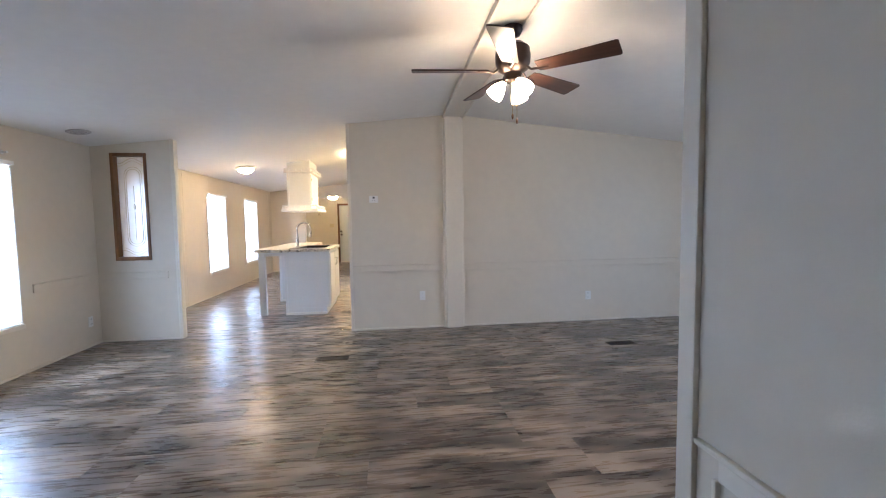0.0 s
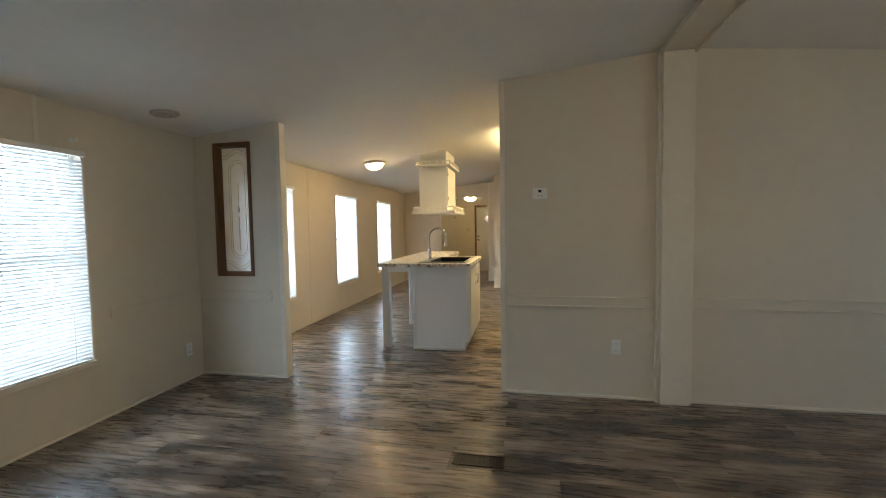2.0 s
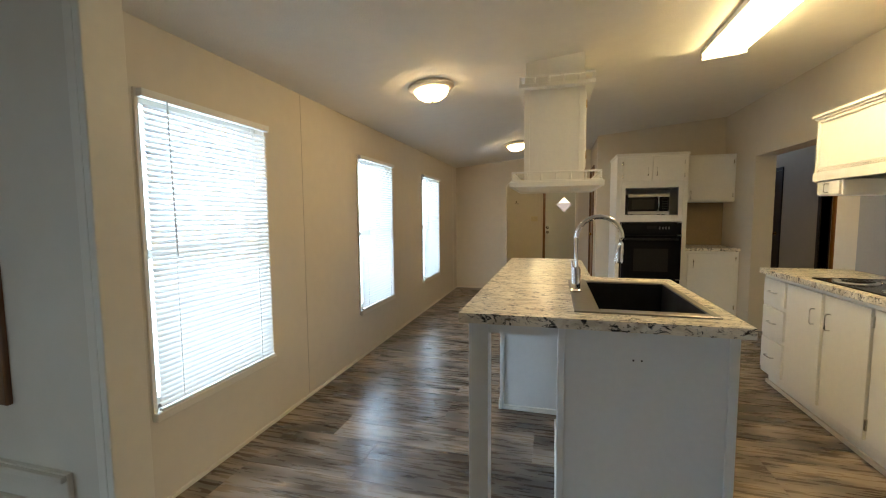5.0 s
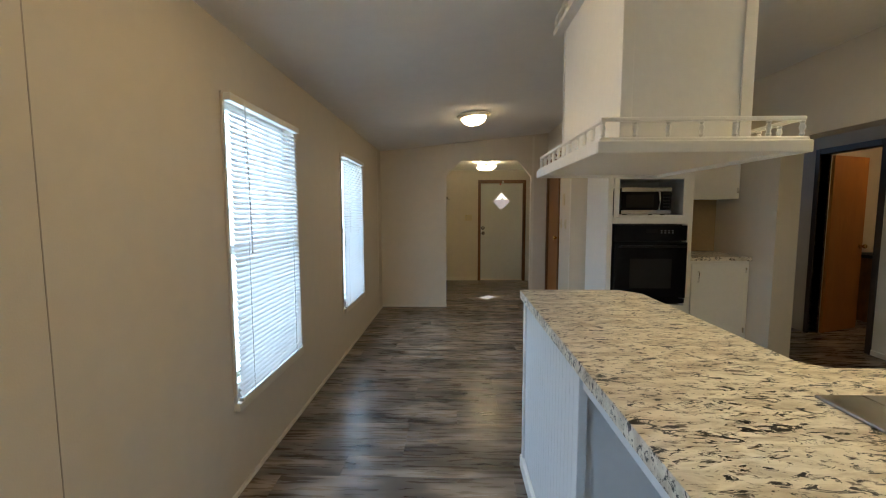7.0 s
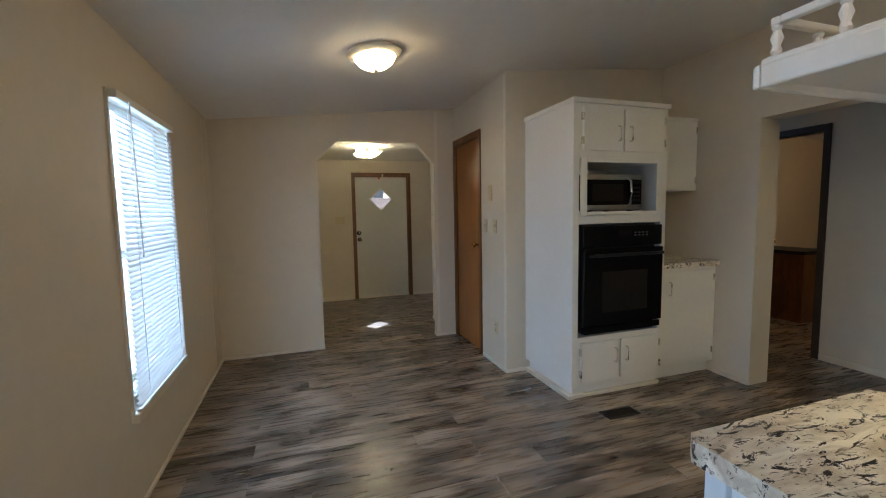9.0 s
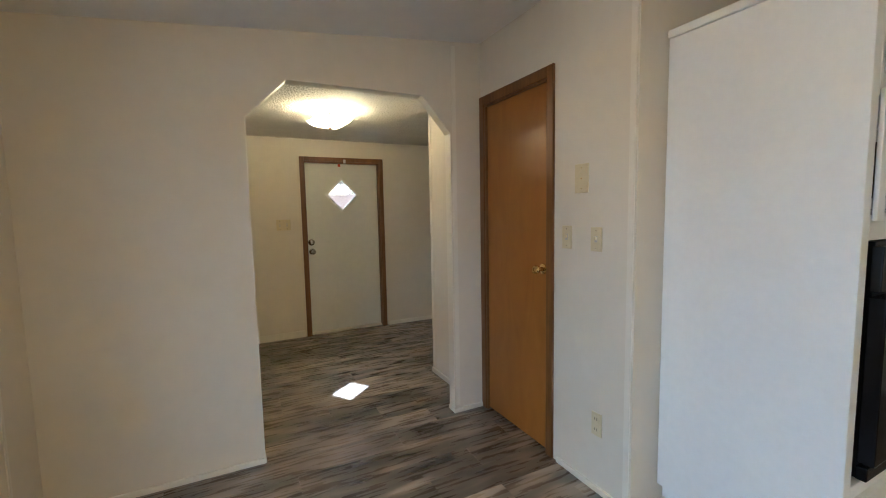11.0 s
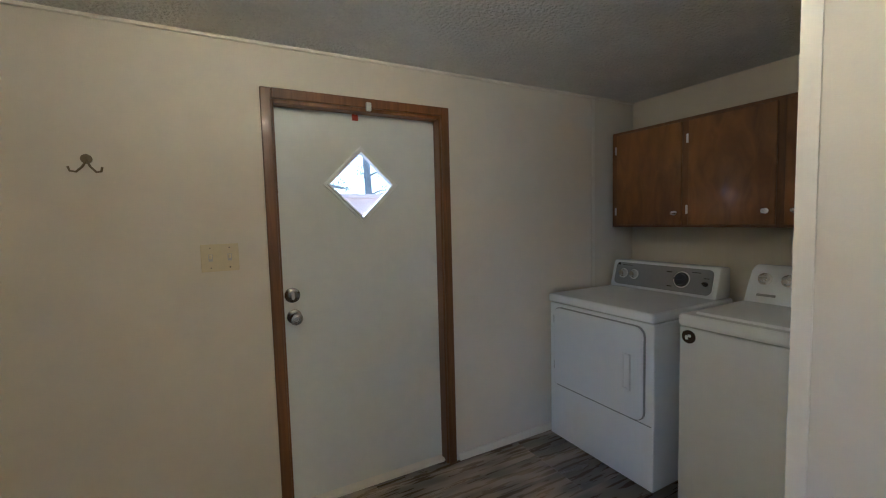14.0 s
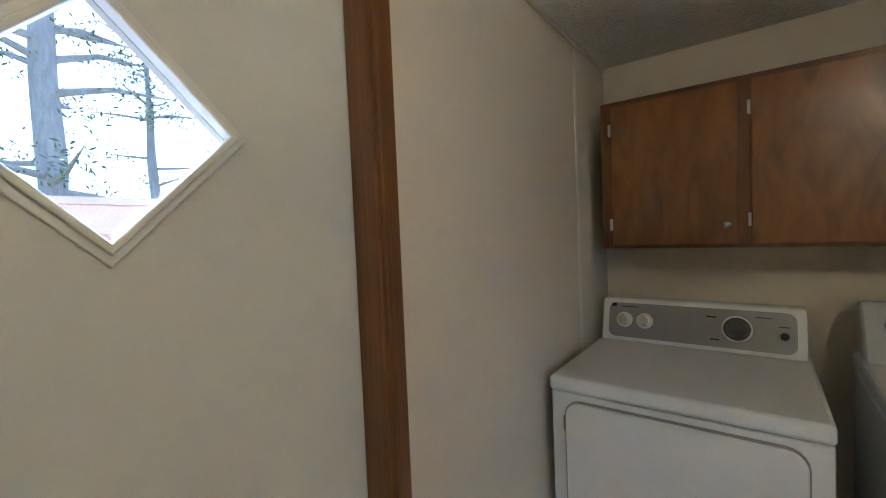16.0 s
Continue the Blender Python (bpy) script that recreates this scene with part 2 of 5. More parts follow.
SPLASH = mat("tan_backsplash", (0.42, 0.31, 0.17), 0.4, var=0.08)
GREEN = mat("green_bag", (0.012, 0.05, 0.022), 0.6, var=0.35, scale=18, bump=0.5, bump_scale=60)
CARD = mat("brown_card", (0.13, 0.055, 0.03), 0.7, var=0.2)
CLOSEDDOOR = wood("dark_door_veneer", (0.05, 0.024, 0.012), (0.085, 0.042, 0.02), 0.4, (9, 9, 1.5))
DARKDOOR = mat("dark_frame", (0.035, 0.022, 0.016), 0.4, var=0.2)
GLASS, ETCHED = glass_mat("pane_glass"), glass_mat("etched_glass", 0.4, 0.12)
LEAD = mat("lead_came", (0.78, 0.75, 0.66), 0.4, 0.0, var=0.1)
FANGLOW = glow("fan_shade_glow", (1.0, 0.74, 0.42), 23)
DOMEGLOW = glow("dome_glow", (1.0, 0.68, 0.30), 20)
TUBEGLOW = glow("tube_glow", (1.0, 0.74, 0.34), 20)
LAUNDRYGLOW = glow("laundry_bulb_glow", (1.0, 0.76, 0.38), 130)
# bark, leaf and deck colours are lightened to stand for strong outdoor light
BARK = mat("bark", (0.45, 0.41, 0.38), 0.9, var=0.35, scale=14, bump=1.0, bump_scale=30, stretch=(1, 1, 0.25))
LEAF = mat("leaf", (0.14, 0.19, 0.085), 0.6, var=0.4, scale=3)
SEAM_SHADE = mat("panel_seam_shade", (0.42, 0.36, 0.29), 0.8)
DECK = mat("deck_wood", (0.72, 0.60, 0.53), 0.7, var=0.15, scale=8)
GROUND = mat("ground_grass", (0.12, 0.14, 0.06), 0.95, var=0.4, scale=1.5)


ETCHED.node_tree.nodes["Principled BSDF"].inputs["Transmission Weight"].default_value = 0.7
for node in POPCORN.node_tree.nodes:
    if node.type == "BUMP":
        node.inputs["Distance"].default_value = 0.018


# ---- building helpers ----
def bm_box(bm, lo, hi, m=None):
    r = bmesh.ops.create_cube(bm, size=1.0)["verts"]
    for v in r:
        v.co = Vector([lo[i] + (v.co[i] + 0.5) * (hi[i] - lo[i]) for i in range(3)])
        if m:
            v.co = m @ v.co
    return r


def bm_prism(bm, pts, axis, a, b):
    """A flat outline pushed along an axis from a to b; outline in the two other axes, in x, y, z order."""
    def put(p, d):
        c = list(p)
        c.insert(axis, d)
        return bm.verts.new(c)
    va, vb = [put(p, a) for p in pts], [put(p, b) for p in pts]
    n = len(pts)
    faces = [bm.faces.new(va), bm.faces.new(vb[::-1])]
    for i in range(n):
        faces.append(bm.faces.new((va[i], vb[i], vb[(i + 1) % n], va[(i + 1) % n])))
    bmesh.ops.recalc_face_normals(bm, faces=faces)


def bm_lathe(bm, profile, at=(0, 0, 0), axis=2, seg=20):
    """Turn a profile of (radius, height) round an axis."""
    rings = []
    for r, h in profile:
        ring = []
        for k in range(seg):
            a = 2 * math.pi * k / seg
            c = [r * math.cos(a), r * math.sin(a)]
            c.insert(axis, h)
            ring.append(bm.verts.new(Vector(c) + Vector(at)))
        rings.append(ring)
    faces = []
    for p, q in zip(rings, rings[1:]):
        for k in range(seg):
            faces.append(bm.faces.new((p[k], p[(k + 1) % seg], q[(k + 1) % seg], q[k])))
    faces += [bm.faces.new(rings[0]), bm.faces.new(rings[-1])]
    bmesh.ops.recalc_face_normals(bm, faces=faces)


def bm_tube(bm, pts, r, seg=10, closed=False):
    pts = [Vector(p) for p in pts]
    rings, n = [], len(pts)
    for i, p in enumerate(pts):
        if closed:
            d = pts[(i + 1) % n] - pts[i - 1]
        else:
            d = pts[min(i + 1, n - 1)] - pts[max(i - 1, 0)]
        q = d.to_track_quat("Z", "Y")
        rr = r[i] if isinstance(r, (list, tuple)) else r
        rings.append([bm.verts.new(p + q @ Vector((rr * math.cos(2 * math.pi * k / seg), rr * math.sin(2 * math.pi * k / seg), 0))) for k in range(seg)])
    faces = []
    pairs = list(zip(rings, rings[1:])) + ([(rings[-1], rings[0])] if closed else [])
    for a, b in pairs:
        for k in range(seg):
            faces.append(bm.faces.new((a[k], a[(k + 1) % seg], b[(k + 1) % seg], b[k])))
    if not closed:
        faces += [bm.faces.new(rings[0]), bm.faces.new(rings[-1])]
    bmesh.ops.recalc_face_normals(bm, faces=faces)


def finish(name, bm, material, parent=None, bevel=0.0, smooth=False, label="", at=None):
    if bevel:
        edges = [e for e in bm.edges if len(e.link_faces) == 2 and e.calc_face_angle(0) > 0.6]
        bmesh.ops.bevel(bm, geom=edges, offset=bevel, segments=2, profile=0.5, affect="EDGES", clamp_overlap=True)
    me = bpy.data.meshes.new(name)
    bm.to_mesh(me)
    bm.free()
    me.materials.append(material)
    if smooth:
        for p in me.polygons:
            p.use_smooth = True
        me.set_sharp_from_angle(angle=radians(40))
    ob = new(name, me)
    if parent:
        ob.parent = parent
    if at:
        ob.location = at
    return tagged(ob, label)


def box(name, lo, hi, material, parent=None, bevel=0.0, label=""):
    bm = bmesh.new()
    bm_box(bm, lo, hi)
    return finish(name, bm, material, parent, bevel, label=label)


SINGLE = {"stile", "corner_stile", "hinge", "lettering_bar", "post", "baluster", "deck_board", "button", "foot", "louvre", "screw_cap", "slot", "beadboard"}


def boxes(name, cells, material, parent=None, bevel=0.0, label=""):
    if name in SINGLE and parent:
        for lo, hi in cells:
            o = box(name, lo, hi, material, parent, bevel, label)
        return o
    bm = bmesh.new()
    for lo, hi in cells:
        bm_box(bm, lo, hi)
    return finish(name, bm, material, parent, bevel, label=label)


def lathe(name, profile, material, parent=None, at=(0, 0, 0), axis=2, seg=20, label=""):
    bm = bmesh.new()
    bm_lathe(bm, profile, at, axis, seg)
    return finish(name, bm, material, parent, smooth=True, label=label)


def tube(name, pts, r, material, parent=None, seg=10, closed=False, label=""):
    bm = bmesh.new()
    bm_tube(bm, pts, r, seg, closed)
    return finish(name, bm, material, parent, smooth=True, label=label)


def thing(name, at, label, category, group="", rz=0, kind=""):
    ob = new(name)
    ob.empty_display_size = 0.1
    ob.matrix_basis = pose(*at, 0, 0, rz)
    return tagged(ob, label, category, group, kind)


def structure(ob, label, category):
    return tagged(ob, label, category, kind="structure")


def wall_x(name, x0, x1, y0, y1, z0, z1, holes, material, label):
    """A wall that runs along y, with rectangular holes (ya, yb, za, zb) right through it."""
    ys = sorted({y0, y1, *[h[0] for h in holes], *[h[1] for h in holes]})
    bm = bmesh.new()
    for ya, yb in zip(ys, ys[1:]):
        zs = [z0]
        for h in sorted(holes, key=lambda q: q[2]):
            if h[0] <= ya and h[1] >= yb:
                zs += [h[2], h[3]]
        zs.append(z1)
        for za, zb in zip(zs[::2], zs[1::2]):
            if zb - za > 1e-4:
                bm_box(bm, (x0, ya, za), (x1, yb, zb))
    bmesh.ops.remove_doubles(bm, verts=bm.verts, dist=1e-5)
    return structure(finish(name, bm, material), label, "wall")


def roof(x):
    """Height of the sloping ceiling over x."""
    return 2.24 + 0.1 * min(x, 8.26 - x)


def wall_y(name, y0, y1, x0, x1, material, label, z0=0.0):
    """A wall that runs along x up to the sloping ceiling."""
    top = [(x1, roof(x1) + 0.04)]
    if x0 < 4.13 < x1:
        top.append((4.13, roof(4.13) + 0.04))
    top.append((x0, roof(x0) + 0.04))
    bm = bmesh.new()
    bm_prism(bm, [(x0, z0), (x1, z0), *top], 1, y0, y1)
    return structure(finish(name, bm, material), label, "wall")


# ---- large structure ----
def build_shell():
    holes = [(wy, wy + WIN_W, WIN_Z0, WIN_Z1) for wy in WINDOWS]
    wall_x("wall_west", -0.14, 0.0, -1.3, 15.37, 0, 2.28, holes, PAINT, "cream painted panel wall with five windows")
    wall_x("wall_east", 8.2, 8.34, -1.3, 15.37, 0, 2.3, [(2.3, 3.7, 0.5, 1.9)], PAINT, "cream painted outer wall of the house")
    wall_y("wall_south", -1.42, -1.3, -0.14, 8.34, PAINT, "plain cream end wall of the living room")
    # living room back wall with its marriage post
    wall_y("wall_living", 5.87, 5.965, 2.853, 8.2, PAINT, "cream panel wall with a chair rail")
    # wall beside the entry
    wall_x("wall_entry", 4.09, 4.25, -1.3, 1.62, 0, 2.66, [], PAINT, "cream panelled wall end beside the entry")
    # short partition with an interior sidelight
    bm = bmesh.new()
    bm_box(bm, (0.0, 5.88, 0), (0.225, 5.955, 2.30))
    bm_box(bm, (0.57, 5.88, 0), (0.87, 5.955, 2.36))
    bm_box(bm, (0.225, 5.88, 0), (0.57, 5.955, 0.96))
    bm_box(bm, (0.225, 5.88, 2.15), (0.57, 5.955, 2.32))
    structure(finish("wall_partition", bm, PAINT), "short cream partition wall with a glazed slot", "wall")
    # kitchen east wall: header, wide opening, pass-through over the range counter
    wall_x("wall_kitchen", 3.97, 4.17, 5.98, 11.65, 0, 2.65, [(9.30, 10.76, 0, 2.005)], PAINT,
           "cream wall with a wide opening to the hall")
    wall_y("wall_kitchen_back", 11.65, 11.76, 2.37, 4.25, PAINT, "cream wall behind the oven tower")
    # closet wall with its door hole
    wall_x("wall_closet", 2.37, 2.47, 11.76, 12.88, 0, 2.5, [(12.2, 12.83, 0, 2.07)], PAINT, "cream closet wall with light switches")
    # wall with the clipped-corner archway
    bm = bmesh.new()
    bm_prism(bm, [(0, 0), (0.933, 0), (0.933, 1.89), (1.145, 2.103), (1.945, 2.103), (2.14, 1.88), (2.14, 0), (2.47, 0),
                  (2.47, roof(2.47) + 0.04), (0, roof(0) + 0.04)], 1, 12.88, 12.95)
    structure(finish("wall_archway", bm, PAINT), "cream wall with a clipped-corner archway", "wall")
    # laundry room
    wall_x("wall_laundry_nook", 2.33, 2.47, 12.95, 13.62, 0, 2.24, [], PAINT, "cream wall beside the laundry nook")
    bm = bmesh.new()
    bm_box(bm, (2.47, 13.52, 0), (4.0, 13.62, 2.24))
    structure(finish("wall_laundry_south", bm, PAINT), "cream wall of the laundry nook", "wall")
    wall_x("wall_laundry_east", 4.0, 4.1, 13.52, 15.257, 0, 2.24, [], PAINT, "cream wall behind the washer and dryer")
    bm = bmesh.new()
    for lo, hi in (((0, 15.257, 0), (1.565, 15.37, 2.3)), ((2.425, 15.257, 0), (4.1, 15.37, 2.3)), ((1.565, 15.257, 1.965), (2.425, 15.37, 2.3))):
        bm_box(bm, lo, hi)
    structure(finish("wall_north", bm, PAINT), "cream end wall round the white outer door", "wall")
    wall_y("wall_north_east", 15.257, 15.37, 4.1, 8.34, PAINT, "plain cream end wall beyond the laundry")
    # hall and bath beyond the kitchen
    wall_x("wall_hall", 5.08, 5.18, 5.98, 15.257, 0, 2.6, [(10.99, 11.66, 0, 2.0)], PAINT, "grey-lit hall wall with a dark doorway")
    wall_y("wall_bath_south", 10.45, 10.55, 5.18, 8.2, PAINT, "plain cream wall of the bathroom")
    wall_y("wall_bath_north", 12.6, 12.7, 5.18, 8.2, PAINT, "plain cream wall of the bathroom")
    # ceilings
    bm = bmesh.new()
    bm_prism(bm, [(-0.14, 2.226), (4.13, 2.653), (4.13, 2.75), (-0.14, 2.33)], 1, -1.42, 12.94)
    structure(finish("ceiling_west", bm, CEIL), "white sloping textured ceiling", "ceiling")
    bm = bmesh.new()
    bm_prism(bm, [(4.13, 2.653), (8.34, 2.232), (8.34, 2.33), (4.13, 2.75)], 1, -1.42, 15.37)
    structure(finish("ceiling_east", bm, CEIL), "white sloping textured ceiling", "ceiling")
    structure(box("ceiling_laundry", (-0.14, 12.945, 2.2), (4.1, 15.37, 2.3), POPCORN), "white popcorn-textured laundry ceiling", "ceiling")
    # ridge beam over the living room, with side beads
    boxes_ = [((4.03, -1.3, 2.615), (4.25, 5.87, 2.655)), ((4.012, -1.3, 2.60), (4.03, 5.86, 2.652)), ((4.25, -1.3, 2.60), (4.268, 5.86, 2.652))]
    structure(boxes("ridge_beam", boxes_, TRIM, bevel=0.003), "cream boxed ridge beam under the ceiling", "beam")
    post = [((4.03, 5.80, 0), (4.235, 5.87, 2.612)), ((4.006, 5.83, 0), (4.03, 5.87, 2.60)), ((4.235, 5.83, 0), (4.259, 5.87, 2.60))]
    structure(boxes("ridge_post", post, TRIM, bevel=0.004), "cream boxed post below the ridge beam", "post")


def chair_rail(x0, x1, y):
    cells = [((x0, y - 0.012, 0.722), (x1, y, 0.805)), ((x0, y - 0.024, 0.79), (x1, y - 0.012, 0.803)), ((x0, y - 0.026, 0.72), (x1, y - 0.012, 0.732))]
    structure(boxes("trim_chair_rail", cells, PAINT, bevel=0.002), "cream painted chair rail board", "trim")


def build_trim():
    chair_rail(2.88, 4.004, 5.87)
    chair_rail(4.262, 8.19, 5.87)
    chair_rail(0.02, 0.76, 5.88)
    side = [((0, 5.0, 0.722), (0.012, 5.87, 0.805)), ((0.012, 5.0, 0.79), (0.02, 5.87, 0.803)), ((0, -1.2, 0.722), (0.012, 3.9, 0.805))]
    structure(boxes("trim_chair_rail", side, PAINT, bevel=0.002), "cream painted chair rail board", "trim")
    entry = [((4.08, -1.3, 0.74), (4.09, 1.5, 0.79)), ((4.074, -1.3, 0.792), (4.09, 1.57, 0.806)), ((4.074, -1.3, 0.66), (4.09, 1.5, 0.672)), ((4.074, 1.5, 0.66), (4.09, 1.512, 0.74)), ((4.074, 1.575, 0), (4.09, 1.63, 2.64)),
             ((4.09, 1.62, 0), (4.25, 1.63, 2.64))]
    structure(boxes("trim_entry", entry, TRIM, bevel=0.003), "cream corner boards and chair rail of the entry wall", "trim")
    ends = [((0.87, 5.872, 0), (0.889, 5.962, 2.325)), ((0.845, 5.872, 0), (0.87, 5.88, 2.32))]
    structure(boxes("trim_partition_end", ends, TRIM, bevel=0.003), "cream end cap of the partition", "trim")
    cap = [((2.84, 5.862, 0), (2.853, 5.97, 2.52)), ((2.85, 5.862, 0), (2.878, 5.87, 2.52))]
    structure(boxes("trim_living_wall_end", cap, TRIM, bevel=0.003), "cream end cap of the living room wall", "trim")
    # shoe mouldings
    base = [((0, -1.3, 0), (0.014, 5.88, 0.022)), ((0, 5.98, 0), (0.014, 12.88, 0.022)), ((0.014, 5.866, 0), (0.86, 5.88, 0.022)),
            ((2.88, 5.856, 0), (4.0, 5.87, 0.022)), ((4.262, 5.856, 0), (8.2, 5.87, 0.022)), ((0.014, 12.866, 0), (0.94, 12.88, 0.03)),
            ((2.13, 12.866, 0), (2.37, 12.88, 0.03)), ((2.356, 11.65, 0), (2.37, 12.12, 0.03)), ((2.356, 11.636, 0), (2.545, 11.65, 0.03)),
            ((0.915, 12.868, 0), (0.941, 12.958, 0.03)), ((2.132, 12.868, 0), (2.155, 12.958, 0.03)), ((2.316, 12.95, 0), (2.33, 13.634, 0.04)),
            ((0, 15.243, 0), (1.5, 15.257, 0.075)), ((2.49, 15.243, 0), (3.98, 15.257, 0.045)), ((5.066, 5.98, 0), (5.08, 10.93, 0.05)),
            ((3.956, 10.77, 0), (3.97, 11.05, 0.03)), ((8.186, -1.3, 0), (8.2, 5.86, 0.022)), ((2.33, 13.62, 0), (4.0, 13.634, 0.04))]
    structure(boxes("baseboard", base, TRIM, bevel=0.003), "thin cream shoe moulding along the floor", "baseboard")
    # panel battens and ceiling coves
    bat = [((0, 4.575, 1.93), (0.004, 4.6, 2.24)), ((0, 6.0, 0.02), (0.004, 6.02, 2.24)), ((0, 12.6, 0.02), (0.004, 12.62, 2.24)),
           ((3.58, 15.253, 0.05), (3.605, 15.257, 2.19)), ((0.3, 15.253, 0.08), (0.32, 15.257, 2.19)),
           ((7.3, 5.866, 0.81), (7.325, 5.87, 2.3)), ((5.076, 9.9, 0), (5.08, 9.92, 2.4)),
           ((2.366, 11.66, 0.03), (2.37, 11.69, 2.45)), ((2.33 - 0.004, 13.59, 0.04), (2.33, 13.624, 2.19)), ((2.15, 12.876, 0.05), (2.18, 12.88, 2.43))]
    # no real gap: a coloured strip gives the seam its shade
    structure(box("trim_seam", (0, 7.943, 0.02), (0.0015, 7.946, 2.24), SEAM_SHADE), "thin strip coloured for the shade in a wall panel seam", "trim")
    structure(boxes("trim_battens", bat, TRIM), "thin cream battens over the panel seams", "trim")
    cove = [((0, 15.245, 2.185), (4.0, 15.257, 2.2)), ((0, 12.87, 2.235), (0.012, 12.88, 2.245))]
    structure(boxes("trim_cove", cove, TRIM, bevel=0.003), "thin cream cove moulding at the ceiling", "trim")
    # archway edge casing
    bm = bmesh.new()
    line = [(0.933, 0.03), (0.933, 1.89), (1.145, 2.103), (1.945, 2.103), (2.14, 1.88), (2.14, 0.03)]
    for (xa, za), (xb, zb) in zip(line, line[1:]):
        d = Vector((xb - xa, 0, zb - za))
        e = d.normalized()
        m = Matrix.Translation((xa, 12.915, za)) @ Matrix((e, (0, 1, 0), e.cross(Vector((0, 1, 0))))).transposed().to_4x4()
        bm_box(bm, (-0.002, -0.038, -0.003), (d.length + 0.002, 0.038, 0.003), m)
    structure(finish("trim_archway", bm, TRIM), "cream corner bead round the archway", "trim")
    structure(box("trim_floor_strip", (0.89, 5.92, 0.0), (1.55, 5.93, 0.002), DARKMETAL), "thin dark floor joint strip in the opening", "trim")


def window(at_y):
    """One hung window set into the west wall; local y runs along the wall."""
    w = thing("window_1", (0, at_y, 0), "white vinyl hung window in the wall", "window", "windows of the west wall", kind="structure")
    W = WIN_W
    box("sill", (-0.10, -0.012, WIN_Z0 - 0.042), (0.032, W + 0.012, WIN_Z0), TRIM, w, 0.005)
    fr = [((-0.11, 0, WIN_Z0), (-0.06, 0.035, WIN_Z1)), ((-0.11, W - 0.035, WIN_Z0), (-0.06, W, WIN_Z1)),
          ((-0.11, 0.035, WIN_Z1 - 0.035), (-0.06, W - 0.035, WIN_Z1)), ((-0.11, 0.035, WIN_Z0), (-0.06, W - 0.035, WIN_Z0 + 0.035)),
          ((-0.105, 0.035, 1.17), (-0.055, W - 0.035, 1.215))]
    boxes("frame", fr, WHITE, w, 0.003)
    cas = [((0, -0.014, WIN_Z0), (0.012, 0.008, WIN_Z1 + 0.012)), ((0, W - 0.008, WIN_Z0), (0.012, W + 0.014, WIN_Z1 + 0.012)), ((0, 0.008, WIN_Z1 - 0.006), (0.012, W - 0.008, WIN_Z1 + 0.012))]
    boxes("casing", cas, TRIM, w, 0.003)
    for z0, z1 in ((WIN_Z0 + 0.035, 1.17), (1.215, WIN_Z1 - 0.035)):
        g = box("pane", (-0.088, 0.035, z0), (-0.084, W - 0.035, z1), GLASS, w, label="clear window pane")
        g.visible_shadow = False
    return w


def blind(at_y):
    b = thing("window_blind", (0.024, at_y, 0), "white vinyl mini blind lowered over the window", "blind", "blinds of the west wall")
    W = WIN_W
    box("headrail", (-0.012, -0.004, WIN_Z1 - 0.028), (0.022, W + 0.004, WIN_Z1 + 0.008), WHITE, b, 0.003)
    box("bottom_rail", (-0.011, 0.012, WIN_Z0 + 0.004), (0.013, W - 0.012, WIN_Z0 + 0.018), WHITE, b, 0.003)
    pitch, width, tilt = 0.0252, 0.026, radians(-55)
    bm = bmesh.new()
    prof = []
    for k in range(5):
        u = (k / 4 - 0.5) * width
        h = 0.0022 * (1 - (2 * k / 4 - 1) ** 2)
        prof.append((u * math.cos(tilt) - h * math.sin(tilt), u * math.sin(tilt) + h * math.cos(tilt)))
    rows = [[bm.verts.new((px, yy, pz)) for px, pz in prof] for yy in (0.012, W - 0.012)]
    for k in range(4):
        bm.faces.new((rows[0][k], rows[0][k + 1], rows[1][k + 1], rows[1][k]))
    slat = finish("slat", bm, VINYL, b, smooth=True)
    n = int((WIN_Z1 - 0.05 - WIN_Z0 - 0.03) / pitch) + 1
    slat.location.z = WIN_Z0 + 0.035
    for i in range(1, n):
        s = new("slat", slat.data)
        s.parent = b
        s.location.z = WIN_Z0 + 0.035 + i * pitch
    for k, yy in enumerate((0.13, W - 0.13)):
        tube("ladder_cord", [(0.014, yy, WIN_Z0 + 0.01), (0.014, yy, WIN_Z1 - 0.02)], 0.0011, WHITE, b, 5)
    tube("wand", [(0.03, 0.11, WIN_Z1 - 0.02), (0.034, 0.112, 1.55), (0.036, 0.118, 1.18)], 0.0035, PLASTIC, b, 6, label="clear plastic tilt wand")
    return b


def build_windows():
    w, b = window(WINDOWS[0]), blind(WINDOWS[0])
    for wy in WINDOWS[1:]:
        copy_thing(w, pose(0, wy, 0))
        copy_thing(b, pose(0.024, wy, 0))
    e = thing("window_1", (8.2, 2.3, 0), "white framed picture window of the living room", "window", kind="structure")
    fr = [((0.03, 0, 0.5), (0.1, 0.05, 1.9)), ((0.03, 1.35, 0.5), (0.1, 1.4, 1.9)), ((0.03, 0.05, 0.5), (0.1, 1.35, 0.55)), ((0.03, 0.05, 1.85), (0.1, 1.35, 1.9)), ((0.03, 0.68, 0.55), (0.1, 0.72, 1.85))]
    boxes("frame", fr, WHITE, e, 0.004)


